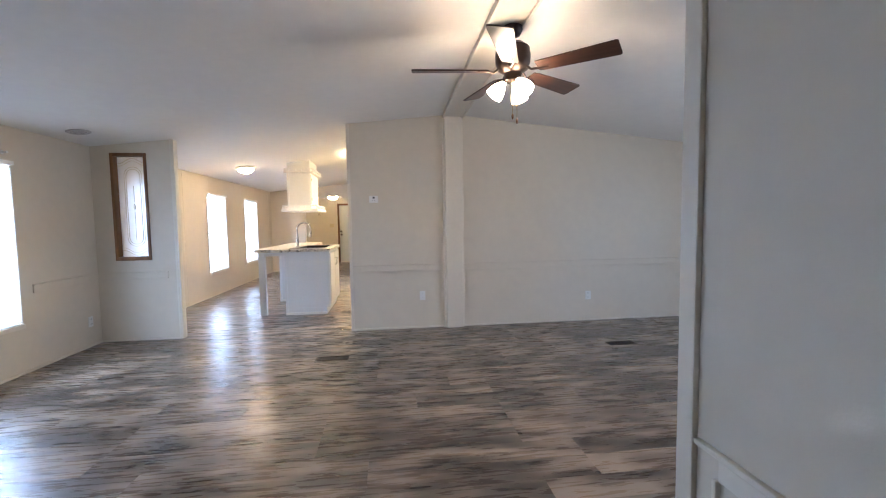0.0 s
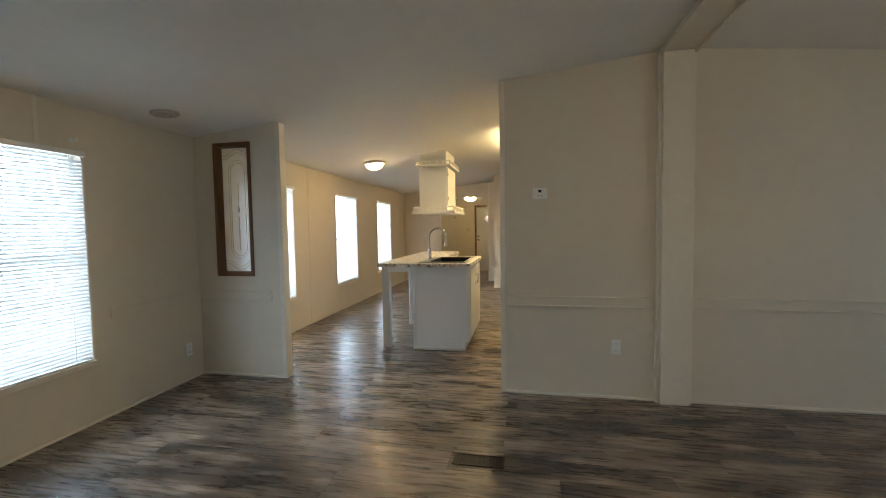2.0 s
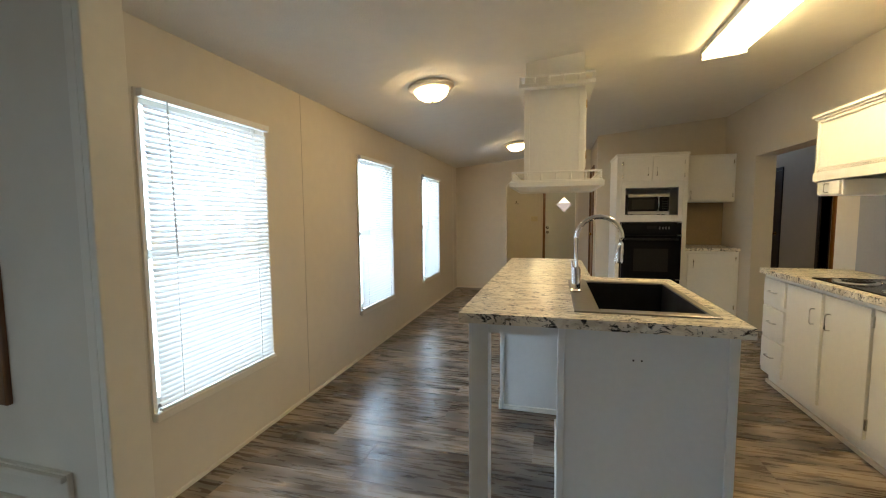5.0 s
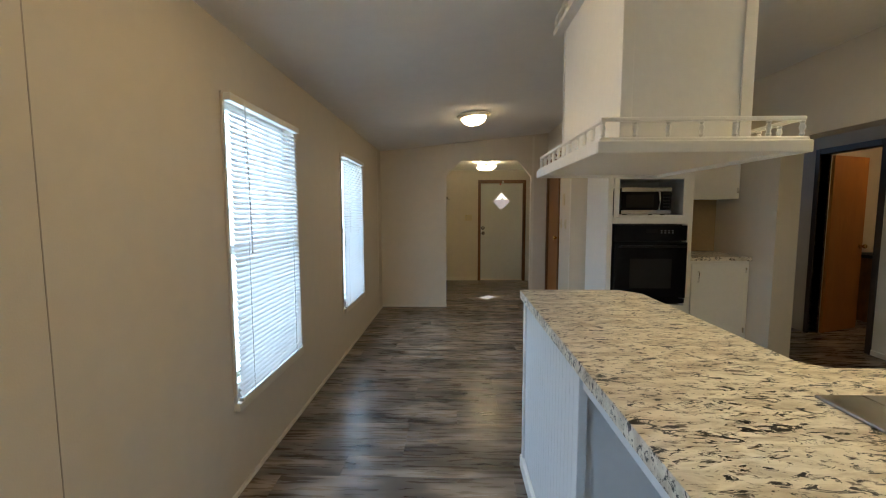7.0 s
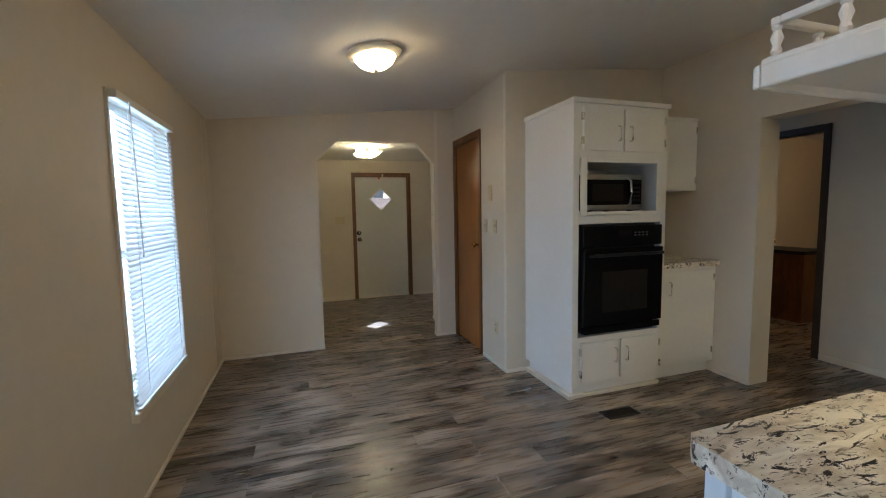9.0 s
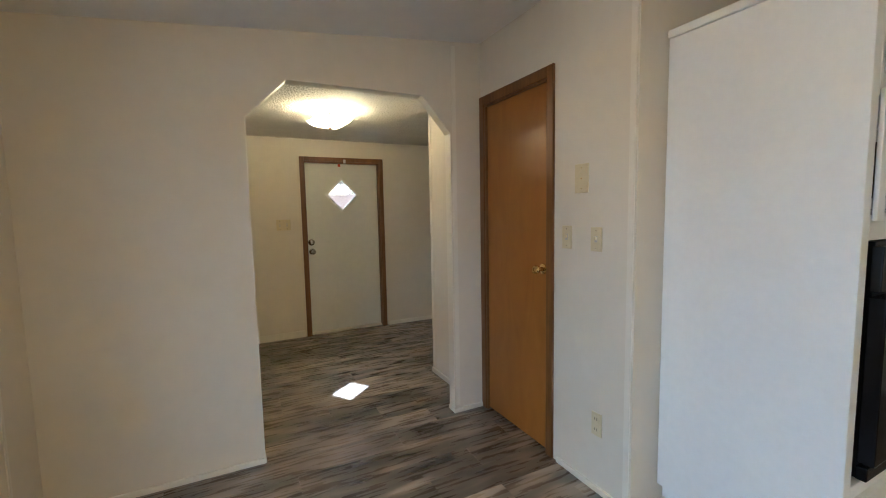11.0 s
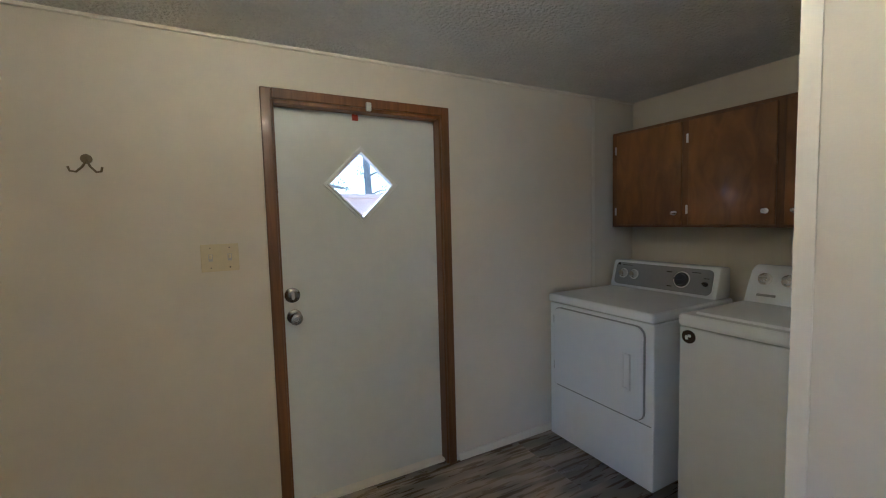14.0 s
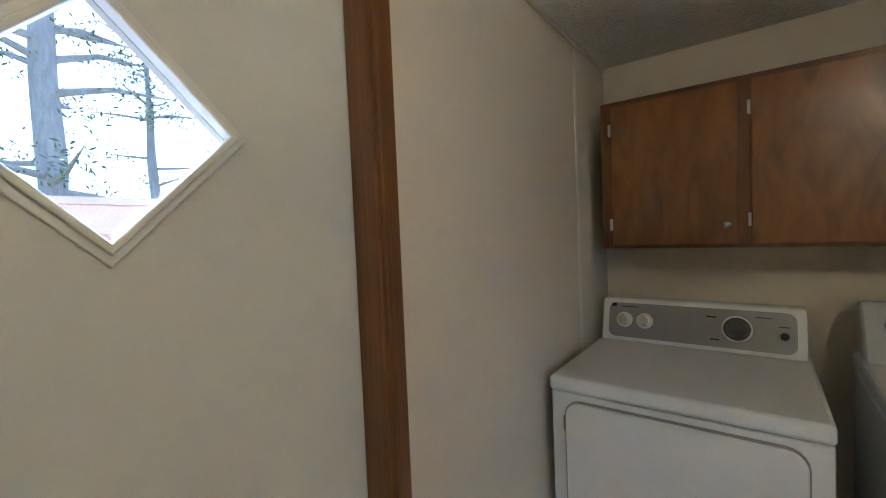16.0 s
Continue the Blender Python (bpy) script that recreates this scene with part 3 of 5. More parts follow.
def sidelight():
    s = thing("window_2", (0.397, 5.918, 0.94), "wood-framed interior sidelight with etched leaded glass", "window", kind="structure")
    a, b, h = -0.192, 0.192, 1.23
    fr = [((a, -0.05, 0), (a + 0.032, 0.05, h)), ((b - 0.032, -0.05, 0), (b, 0.05, h)), ((a + 0.032, -0.05, 0), (b - 0.032, 0.05, 0.04)), ((a + 0.032, -0.05, h - 0.036), (b - 0.032, 0.05, h))]
    boxes("frame", fr, STAIN, s, 0.004, "brown stained wood frame")
    box("pane", (a + 0.032, 0.034, 0.04), (b - 0.032, 0.039, h - 0.036), ETCHED, s, label="frosted etched glass pane")

    def oval(rx, rz, zc, straight):
        pts = []
        for k in range(40):
            t = 2 * math.pi * k / 40
            pts.append((rx * math.cos(t), 0.031, zc + rz * math.sin(t) + (straight if math.sin(t) > 0 else -straight)))
        return pts
    tube("came", oval(0.075, 0.085, 0.62, 0.35), 0.0035, LEAD, s, 6, True)
    tube("came", oval(0.094, 0.1, 0.62, 0.36), 0.003, LEAD, s, 6, True)
    for sgn, zc in ((1, h - 0.08), (-1, 0.085)):
        tube("came", [(x, 0.031, zc + sgn * 0.03 * math.cos(x * 22)) for x in [-0.155 + 0.31 * k / 14 for k in range(15)]], 0.004, LEAD, s, 6)
        tube("came", [(x, 0.031, zc - sgn * 0.03 + sgn * 0.03 * math.cos(x * 22)) for x in [-0.155 + 0.31 * k / 14 for k in range(15)]], 0.003, LEAD, s, 6)
    for za, zb in ((0.24, 0.56), (0.68, 0.86)):
        tube("came", [(0, 0.031, za), (0, 0.031, zb)], 0.003, LEAD, s, 6)
    bm = bmesh.new()
    bm_prism(bm, [(0, 0.585), (0.012, 0.62), (0, 0.655), (-0.012, 0.62)], 1, 0.024, 0.034)
    finish("bevel_jewel", bm, LEAD, s)


def build_ground():
    structure(box("ground", (-400, -400, -0.62), (400, 400, -0.6), GROUND), "grassy ground around the house", "ground")
    structure(box("floor_slab", (-0.14, -1.42, -0.12), (8.34, 15.4, -0.012), BLACKM), "dark subfloor under the planks", "floor")


build_shell()
build_trim()
build_windows()
sidelight()
build_ground()


# ---- small fittings ----
def bowed_pull(t, at, length, axis, out):
    """A bow handle: length along an axis, standing off along the vector out."""
    a, o, d = Vector(at), Vector(out), Vector((0, 0, 0))
    d[axis] = length / 2
    return tube("handle", [a - d, a - d + o * 0.75, a - d * 0.8 + o, a + d * 0.8 + o, a + d + o * 0.75, a + d], 0.0045, NICKEL, t, 8, label="satin nickel bow handle")


def floor_vent(x, y, w, d, rz=0):
    v = thing("floor_vent", (x, y, 0.0), "dark brown metal floor register", "vent", "floor registers", rz)
    fr = [((-w / 2, -d / 2, 0), (w / 2, -d / 2 + 0.012, 0.006)), ((-w / 2, d / 2 - 0.012, 0), (w / 2, d / 2, 0.006)), ((-w / 2, -d / 2 + 0.012, 0), (-w / 2 + 0.014, d / 2 - 0.012, 0.006)), ((w / 2 - 0.014, -d / 2 + 0.012, 0), (w / 2, d / 2 - 0.012, 0.006))]
    boxes("frame", fr, DARKMETAL, v, 0.002)
    # flat black sheet stands for the shade down the duct
    box("well_shade", (-w / 2 + 0.014, -d / 2 + 0.012, -0.001), (w / 2 - 0.014, d / 2 - 0.012, 0.001), BLACKM, v)
    n = 14
    boxes("louvre", [((-w / 2 + 0.018 + k * (w - 0.036) / n, -d / 2 + 0.012, 0.001), (-w / 2 + 0.018 + (k + 0.22) * (w - 0.036) / n, d / 2 - 0.012, 0.005)) for k in range(n)], DARKMETAL, v)


def wall_plate(name, at, rz, w, h, label, kind_):
    """A plate whose face looks along local -y."""
    p = thing(name, at, label, kind_, "", rz)
    m = PLASTIC if "white" in label else ALMOND
    box("plate", (-w / 2, -0.007, -h / 2), (w / 2, 0, h / 2), m, p, 0.003)
    if kind_ == "outlet":
        for s in (-1, 1):
            box("socket", (-0.017, -0.010, s * 0.026 - 0.017), (0.017, -0.006, s * 0.026 + 0.017), m, p, 0.003)
            boxes("slot", [((-0.008, -0.0112, s * 0.026 - 0.004), (-0.006, -0.0098, s * 0.026 + 0.008)), ((0.006, -0.0112, s * 0.026 - 0.004), (0.008, -0.0098, s * 0.026 + 0.008))], BLACKM, p)
    else:
        n = max(1, round(w / 0.07))
        for k in range(n):
            cx = (k - (n - 1) / 2) * w / n
            if "blank" in label:
                lathe("screw", [(0.0035, -0.0085), (0.0035, -0.006)], BRASS, p, (cx, 0, 0), 1, 8)
            else:
                box("toggle_slot", (cx - 0.008, -0.0078, -0.014), (cx + 0.008, -0.0065, 0.016), VENTGREY, p)
                box("toggle", (cx - 0.005, -0.018, -0.004), (cx + 0.005, -0.006, 0.014), m, p, 0.002)
            for s in (-1, 1):
                lathe("screw", [(0.0028, -0.0085), (0.0028, -0.006)], BRASS if "blank" in label else AGED, p, (cx, 0, s * h * 0.36), 1, 8)
    return p


for vx, vy in ((2.762, 4.82), (2.71, 6.975), (5.78, 4.82), (2.63, 13.96), (2.75, 10.75)):
    floor_vent(vx, vy, 0.30 if vy < 6 else 0.25, 0.125 if vy < 6 else 0.11, 90 if vy > 13 else 0)
wall_plate("outlet", (3.728, 5.87, 0.41), 0, 0.07, 0.115, "white duplex outlet on the cream wall", "outlet")
wall_plate("outlet", (5.92, 5.87, 0.335), 0, 0.075, 0.115, "white duplex outlet on the cream wall", "outlet")
wall_plate("outlet", (0.0, 5.71, 0.28), 90, 0.07, 0.115, "white duplex outlet on the cream wall", "outlet")
wall_plate("outlet", (2.37, 11.845, 0.34), -90, 0.062, 0.115, "almond duplex outlet on the closet wall", "outlet")
wall_plate("light_switch", (2.37, 11.958, 1.526), -90, 0.088, 0.14, "almond blank switch plate with brass screws", "switch")
wall_plate("light_switch", (2.37, 12.055, 1.238), -90, 0.066, 0.118, "almond toggle light switch plate", "switch")
wall_plate("light_switch", (2.37, 11.862, 1.236), -90, 0.068, 0.115, "almond toggle light switch plate", "switch")
wall_plate("light_switch", (1.328, 15.257, 1.265), 0, 0.145, 0.118, "almond double toggle light switch plate", "switch")


def thermostat():
    t = thing("thermostat", (3.152, 5.87, 1.619), "white digital thermostat on the cream wall", "thermostat")
    box("body", (-0.055, -0.028, -0.042), (0.055, 0, 0.042), PLASTIC, t, 0.006)
    box("display", (-0.012, -0.0295, 0.008), (0.012, -0.0275, 0.03), BLACKM, t, 0.001)
    boxes("button", [((-0.02, -0.031, -0.02), (-0.008, -0.027, -0.014)), ((0.006, -0.031, -0.02), (0.018, -0.027, -0.014))], CONSOLE, t)


def ceiling_vent():
    s = thing("air_vent", (0.33, 5.24, roof(0.33)), "round white ceiling air vent", "vent")
    s.rotation_euler[1] = -math.atan(0.1)
    lathe("body", [(0.10, 0.004), (0.10, -0.006), (0.09, -0.012), (0.08, -0.008), (0.065, -0.008), (0.06, -0.018), (0.045, -0.018), (0.04, -0.010), (0.025, -0.010), (0.02, -0.022), (0.0005, -0.024)], VENTGREY, s, seg=28)


def wall_hook():
    h = thing("coat_hook", (0.907, 15.257, 1.645), "aged brass double coat hook on the wall", "hook")
    bm = bmesh.new()
    bm_lathe(bm, [(0.018, -0.006), (0.018, 0.0)], (0, 0, 0.02), 1, 16)
    finish("plate", bm, HOOK, h, smooth=True)
    for s in (-1, 1):
        tube("prong", [(0, -0.004, 0.015), (s * 0.012, -0.012, -0.01), (s * 0.03, -0.018, -0.03), (s * 0.046, -0.026, -0.028), (s * 0.05, -0.03, -0.012)], 0.004, HOOK, h, 8)


def curtain_bracket(y, z):
    c = thing("curtain_bracket", (0, y, z), "small white curtain rod bracket above the window", "bracket", "curtain brackets")
    lathe("plate", [(0.018, 0.0), (0.018, 0.004), (0.008, 0.008), (0.006, 0.03), (0.011, 0.034), (0.011, 0.044)], PLASTIC, c, axis=0, seg=14)


curtain_bracket(4.80, 2.0)
thermostat()
ceiling_vent()
wall_hook()


# ---- ceiling lights ----
def ceiling_fan():
    f = thing("ceiling_fan", (4.195, 3.46, 2.613), "bronze ceiling fan with walnut blades and lit glass shades", "ceiling fan")
    lathe("canopy", [(0.066, 0.0), (0.066, -0.02), (0.05, -0.055), (0.02, -0.07)], BRONZE, f)
    lathe("downrod", [(0.012, -0.06), (0.012, -0.18)], BRONZE, f, seg=12)
    lathe("motor", [(0.03, -0.10), (0.075, -0.11), (0.112, -0.14), (0.118, -0.19), (0.115, -0.235), (0.1, -0.275), (0.06, -0.30), (0.055, -0.325), (0.06, -0.35), (0.03, -0.365)], BRONZE, f, seg=28)
    bm = bmesh.new()
    out = [(0.17, -0.05), (0.2, -0.056), (0.66, -0.074), (0.672, -0.07), (0.676, -0.06), (0.676, 0.06), (0.672, 0.07), (0.66, 0.074), (0.2, 0.056), (0.17, 0.05)]
    bm_prism(bm, out, 2, -0.004, 0.004)
    for v in bm.verts:
        v.co = Matrix.Rotation(radians(-13), 3, "X") @ v.co
    blade = finish("blade", bm, BLADE, f, label="walnut-stained fan blade")
    arm = tube("blade_arm", [(0.09, 0, 0.02), (0.13, 0, -0.012), (0.17, 0.02, -0.008), (0.24, 0.022, -0.006)], 0.008, BRONZE, f, 8)
    for k in range(5):
        m = pose(0, 0, -0.285, 0, 0, 31.7 + 72 * k)
        if k == 0:
            blade.matrix_basis, arm.matrix_basis = m, m
        else:
            for src in (blade, arm):
                c = new(src.name.split(".")[0], src.data)
                c.parent, c.matrix_basis = f, m
                tagged(c, src.get("label", ""))
    for k, a in enumerate((172, 292, 52)):
        m = pose(0, 0, -0.35, 0, 0, a) @ pose(0.055, 0, 0, 0, -38, 0)
        bm = bmesh.new()
        bm_lathe(bm, [(0.018, -0.005), (0.022, -0.03), (0.04, -0.05), (0.052, -0.085), (0.058, -0.12), (0.053, -0.12), (0.03, -0.055), (0.012, -0.03)], seg=20)
        s = finish("shade", bm, FANGLOW, f, smooth=True, label="lit frosted glass bell shade")
        s.matrix_basis = m
        h = lathe("socket", [(0.012, 0.02), (0.02, 0.0), (0.02, -0.012)], BRONZE, f, seg=12)
        h.matrix_basis = m
    for x, z in ((-0.012, -0.58), (0.018, -0.61)):
        tube("pull_chain", [(x, -0.03, -0.35), (x, -0.03, z)], 0.0018, BRASS, f, 6)
        lathe("pull_knob", [(0.003, 0.01), (0.008, -0.005), (0.007, -0.02), (0.002, -0.028)], STAIN, f, (x, -0.03, z), 2, 10)


def dome_light(x, y):
    d = thing("dome_light", (x, y, roof(x)), "lit frosted dome ceiling light with cream pan", "ceiling light", "dome lights")
    d.rotation_euler[1] = -math.atan(0.1)
    lathe("pan", [(0.15, 0.004), (0.17, -0.008), (0.172, -0.02), (0.15, -0.034), (0.12, -0.038)], TRIM, d, seg=28)
    lathe("glass", [(0.128, -0.034), (0.126, -0.048), (0.105, -0.08), (0.065, -0.104), (0.018, -0.114)], DOMEGLOW, d, seg=28, label="glowing frosted glass bowl")
    lathe("finial", [(0.014, -0.108), (0.016, -0.118), (0.006, -0.13)], NICKEL, d, seg=12)


def tube_light():
    t = thing("fluorescent_light", (2.905, 8.05, roof(2.905)), "lit fluorescent wrap light on the sloping ceiling", "ceiling light")
    t.rotation_euler[1] = -math.atan(0.1)
    box("pan", (-0.14, -0.62, -0.03), (0.14, 0.62, 0.003), PLASTIC, t, 0.004)
    bm = bmesh.new()
    bm_prism(bm, [(-0.13, -0.03), (0.13, -0.03), (0.112, -0.072), (-0.112, -0.072)], 1, -0.6, 0.6)
    finish("diffuser", bm, TUBEGLOW, t, 0.008, label="glowing acrylic diffuser")
    for s in (-1, 1):
        box("end_cap", (-0.14, s * 0.612 - 0.012, -0.078), (0.14, s * 0.612 + 0.012, -0.03), PLASTIC, t, 0.004)


def dish_mat():
    """Frosted glass that the bulbs behind it shine through."""
    m = glow("laundry_glass_glow", (1.0, 0.80, 0.44), 10.5)
    n, l = m.node_tree.nodes, m.node_tree.links
    tr, mx = n.new("ShaderNodeBsdfTranslucent"), n.new("ShaderNodeMixShader")
    tr.inputs[0].default_value = (0.95, 0.9, 0.78, 1)
    mx.inputs[0].default_value = 0.6
    l.new(n["Principled BSDF"].outputs[0], mx.inputs[1])
    l.new(tr.outputs[0], mx.inputs[2])
    l.new(mx.outputs[0], n["Material Output"].inputs[0])
    return m


def laundry_light():
    g = thing("square_light", (1.575, 13.85, 2.2), "lit square frosted glass ceiling light with two bulbs", "ceiling light")
    lathe("pan", [(0.075, 0.0), (0.075, -0.014), (0.06, -0.022), (0.02, -0.026)], NICKEL, g, seg=24)
    lathe("stem", [(0.006, -0.02), (0.006, -0.138), (0.013, -0.14), (0.012, -0.148), (0.003, -0.156)], BRASS, g, seg=12)
    for s in (-1, 1):
        o = lathe("socket", [(0.016, 0.0), (0.018, 0.03), (0.015, 0.04)], PLASTIC, g, seg=12)
        o.matrix_basis = pose(s * 0.018, 0, -0.05, 0, s * 90, 0)
        o = lathe("bulb", [(0.011, 0.035), (0.016, 0.05), (0.027, 0.072), (0.029, 0.086), (0.022, 0.104), (0.006, 0.112)], LAUNDRYGLOW, g, seg=16, label="lit warm bulb")
        o.matrix_basis = pose(s * 0.018, 0, -0.05, 0, s * 90, 0)
    bm = bmesh.new()
    n, half = 12, 0.145
    grid = []
    for j in range(n + 1):
        row = []
        for i in range(n + 1):
            u, v = 2 * i / n - 1, 2 * j / n - 1
            rise = 0.052 * max(abs(u), abs(v)) ** 3 + 0.012 * (u * v) ** 2
            row.append(bm.verts.new((u * half, v * half, -0.142 + rise)))
        grid.append(row)
    for j in range(n):
        for i in range(n):
            bm.faces.new((grid[j][i], grid[j][i + 1], grid[j + 1][i + 1], grid[j + 1][i]))
    bmesh.ops.solidify(bm, geom=bm.faces[:], thickness=0.004)
    o = finish("glass", bm, dish_mat(), g, smooth=True, label="glowing bent frosted glass square")
    o.rotation_euler[2] = radians(8)


ceiling_fan()
dome_light(0.88, 8.3)
dome_light(1.25, 11.22)
tube_light()
laundry_light()


# ---- kitchen ----
def gallery(t, x0, x1, y0, y1, z, h, step=0.085):
    """A small gallery rail on turned spindles round a shelf."""
    sp = [(0.004, 0), (0.008, 0.008), (0.005, h * 0.3), (0.009, h * 0.5), (0.005, h * 0.7), (0.008, h - 0.012), (0.004, h - 0.004)]
    nx, ny = int((x1 - x0) / step), int((y1 - y0) / step)
    spots = [(x0 + k * (x1 - x0) / nx, y) for k in range(nx + 1) for y in (y0, y1)]
    spots += [(x, y0 + k * (y1 - y0) / ny) for k in range(1, ny) for x in (x0, x1)]
    first = lathe("spindle", sp, WHITE, t, seg=8)
    first.location = (*spots[0], z)
    for sx, sy in spots[1:]:
        c = new("spindle", first.data)
        c.parent, c.location = t, (sx, sy, z)
    r = 0.007
    bars = [((x0 - r, y0 - r, z + h - 0.008), (x1 + r, y0 + r, z + h + 0.004)), ((x0 - r, y1 - r, z + h - 0.008), (x1 + r, y1 + r, z + h + 0.004)),
            ((x0 - r, y0 + r, z + h - 0.008), (x0 + r, y1 - r, z + h + 0.004)), ((x1 - r, y0 + r, z + h - 0.008), (x1 + r, y1 - r, z + h + 0.004))]
    boxes("gallery_rail", bars, WHITE, t, 0.003)


def hanging_hood():
    h = thing("hanging_cabinet", (0, 0, 0), "white cabinet hung over the island with gallery shelf", "cabinet")
    x0, x1, y0, y1 = 1.578, 1.962, 8.23, 8.92
    box("body", (x0, y0, 1.59), (x1, y1, 2.46), WHITE, h, 0.003)
    st = []
    for x in (x0 - 0.006, x1 - 0.03):
        st += [((x, y0 - 0.006, 1.6), (x + 0.036, y0, 2.3)), ((x, y1, 1.6), (x + 0.036, y1 + 0.006, 2.3))]
    boxes("stile", st, WHITE, h, 0.002)
    box("door", (x1, y0 + 0.03, 1.68), (x1 + 0.018, y1 - 0.03, 2.19), WHITE, h, 0.003)
    boxes("hinge", [((x1 + 0.016, y0 + 0.02, z), (x1 + 0.022, y0 + 0.05, z + 0.05)) for z in (1.74, 2.08)], BRASS, h)
    box("shelf", (1.487, 8.15, 1.565), (2.085, 9.05, 1.598), WHITE, h, 0.004)
    boxes("moulding", [((1.48, 8.143, 1.552), (2.092, 8.155, 1.588)), ((1.48, 9.045, 1.552), (2.092, 9.057, 1.588)), ((1.48, 8.155, 1.552), (1.492, 9.045, 1.588)), ((2.08, 8.155, 1.552), (2.092, 9.045, 1.588))], WHITE, h, 0.004)
    gallery(h, 1.50, 2.072, 8.165, 9.035, 1.598, 0.055)
    box("top_shelf", (1.535, 8.165, 2.215), (2.03, 8.99, 2.24), WHITE, h, 0.004)
    gallery(h, 1.546, 2.02, 8.176, 8.98, 2.24, 0.05)


def island():
    i = thing("kitchen_island", (0, 0, 0), "white L-shaped kitchen island with speckled laminate top", "kitchen island")
    bm = bmesh.new()
    top = [(1.41, 6.87), (2.46, 6.87), (2.46, 8.0), (2.06, 8.0), (2.01, 8.05), (2.01, 9.0), (1.93, 9.1), (1.43, 9.1), (1.41, 9.08)]
    hole = (1.915, 2.375, 7.03, 7.775)
    # top laid round the sink cut-out
    parts = [[(1.41, 6.87), (2.46, 6.87), (2.46, hole[2]), (1.41, hole[2])], [(1.41, hole[2]), (hole[0], hole[2]), (hole[0], hole[3]), (1.41, hole[3])],
             [(hole[1], hole[2]), (2.46, hole[2]), (2.46, hole[3]), (hole[1], hole[3])], [(1.41, hole[3]), (2.46, hole[3]), *top[2:]]]
    for p in parts:
        bm_prism(bm, p, 2, 0.93, 0.97)
    bmesh.ops.remove_doubles(bm, verts=bm.verts, dist=1e-5)
    finish("worktop", bm, LAMINATE, i, label="cream and black speckled laminate worktop")
    body = [((1.812, 6.942, 0.0), (2.386, 7.96, 0.1)), ((1.812, 6.942, 0.1), (2.43, 7.04, 0.93)), ((1.812, 7.04, 0.1), (1.90, 7.96, 0.93)), ((2.39, 7.04, 0.1), (2.43, 7.96, 0.93)),
            ((1.90, 7.8, 0.1), (2.39, 7.96, 0.93)), ((1.90, 7.04, 0.1), (2.39, 7.8, 0.70)), ((1.44, 8.1, 0), (1.98, 9.06, 0.93))]
    boxes("body", body, PANEL, i, 0.002)
    bead = [((1.4375, 8.125 + 0.045 * k, 0.09), (1.44, 8.125 + 0.045 * k + 0.0438, 0.925)) for k in range(20)]
    boxes("beadboard", bead, PANEL, i, 0.001)
    boxes("corner_stile", [((1.428, 8.085, 0), (1.455, 8.125, 0.93)), ((1.428, 9.03, 0), (1.455, 9.07, 0.93)), ((1.803, 6.934, 0), (1.83, 6.96, 0.93)), ((2.405, 6.934, 0.1), (2.438, 6.96, 0.93))], PANEL, i, 0.003)
    boxes("base_trim", [((1.80, 6.925, 0), (2.388, 6.942, 0.035)), ((1.80, 6.942, 0), (1.812, 7.96, 0.035)), ((1.42, 8.08, 0), (1.44, 9.075, 0.07)), ((1.44, 8.085, 0), (1.82, 8.1, 0.035))], WHITE, i, 0.004)
    boxes("leg", [((1.435, 6.955, 0), (1.52, 7.04, 0.93))], PANEL, i, 0.003)
    boxes("apron", [((1.44, 7.04, 0.87), (1.46, 8.1, 0.93)), ((1.52, 6.965, 0.868), (1.812, 6.985, 0.93))], PANEL, i)
    for y0, y1 in ((7.0, 7.45), (7.48, 7.93)):
        d = box("door", (2.43, y0, 0.13), (2.448, y1, 0.9), WHITE, i, 0.003)
        bowed_pull(i, (2.448, y1 - 0.05 if y0 < 7.2 else y0 + 0.05, 0.74), 0.1, 2, (0.028, 0, 0))
    boxes("screw_cap", [((2.08, 6.938, 0.80), (2.086, 6.942, 0.806)), ((2.11, 6.938, 0.80), (2.116, 6.942, 0.806))], BLACKM, i)


def sink():
    s = thing("kitchen_sink", (2.13, 7.40, 0.97), "dark steel drop-in kitchen sink in the worktop", "sink")
    a, b, c, d = -0.265, 0.265, -0.42, 0.42
    ia, ib, ic, id_ = -0.165, 0.235, -0.36, 0.365
    rim = [((a, c, 0), (ia, d, 0.008)), ((ib, c, 0), (b, d, 0.008)), ((ia, c, 0), (ib, ic, 0.008)), ((ia, id_, 0), (ib, d, 0.008))]
    boxes("rim", rim, SINKRIM, s, 0.003, "brushed steel sink rim")
    t = 0.008
    bowl = [((ia - t, ic - t, -0.2), (ia, id_ + t, 0.001)), ((ib, ic - t, -0.2), (ib + t, id_ + t, 0.001)), ((ia, ic - t, -0.2), (ib, ic, 0.001)), ((ia, id_, -0.2), (ib, id_ + t, 0.001)), ((ia - t, ic - t, -0.21), (ib + t, id_ + t, -0.2))]
    boxes("bowl", bowl, BLACKM, s, 0.003, "black sink bowl")
    lathe("drain", [(0.045, -0.198), (0.04, -0.195), (0.015, -0.197)], CHROME, s, (0.04, 0, 0), 2, 18)


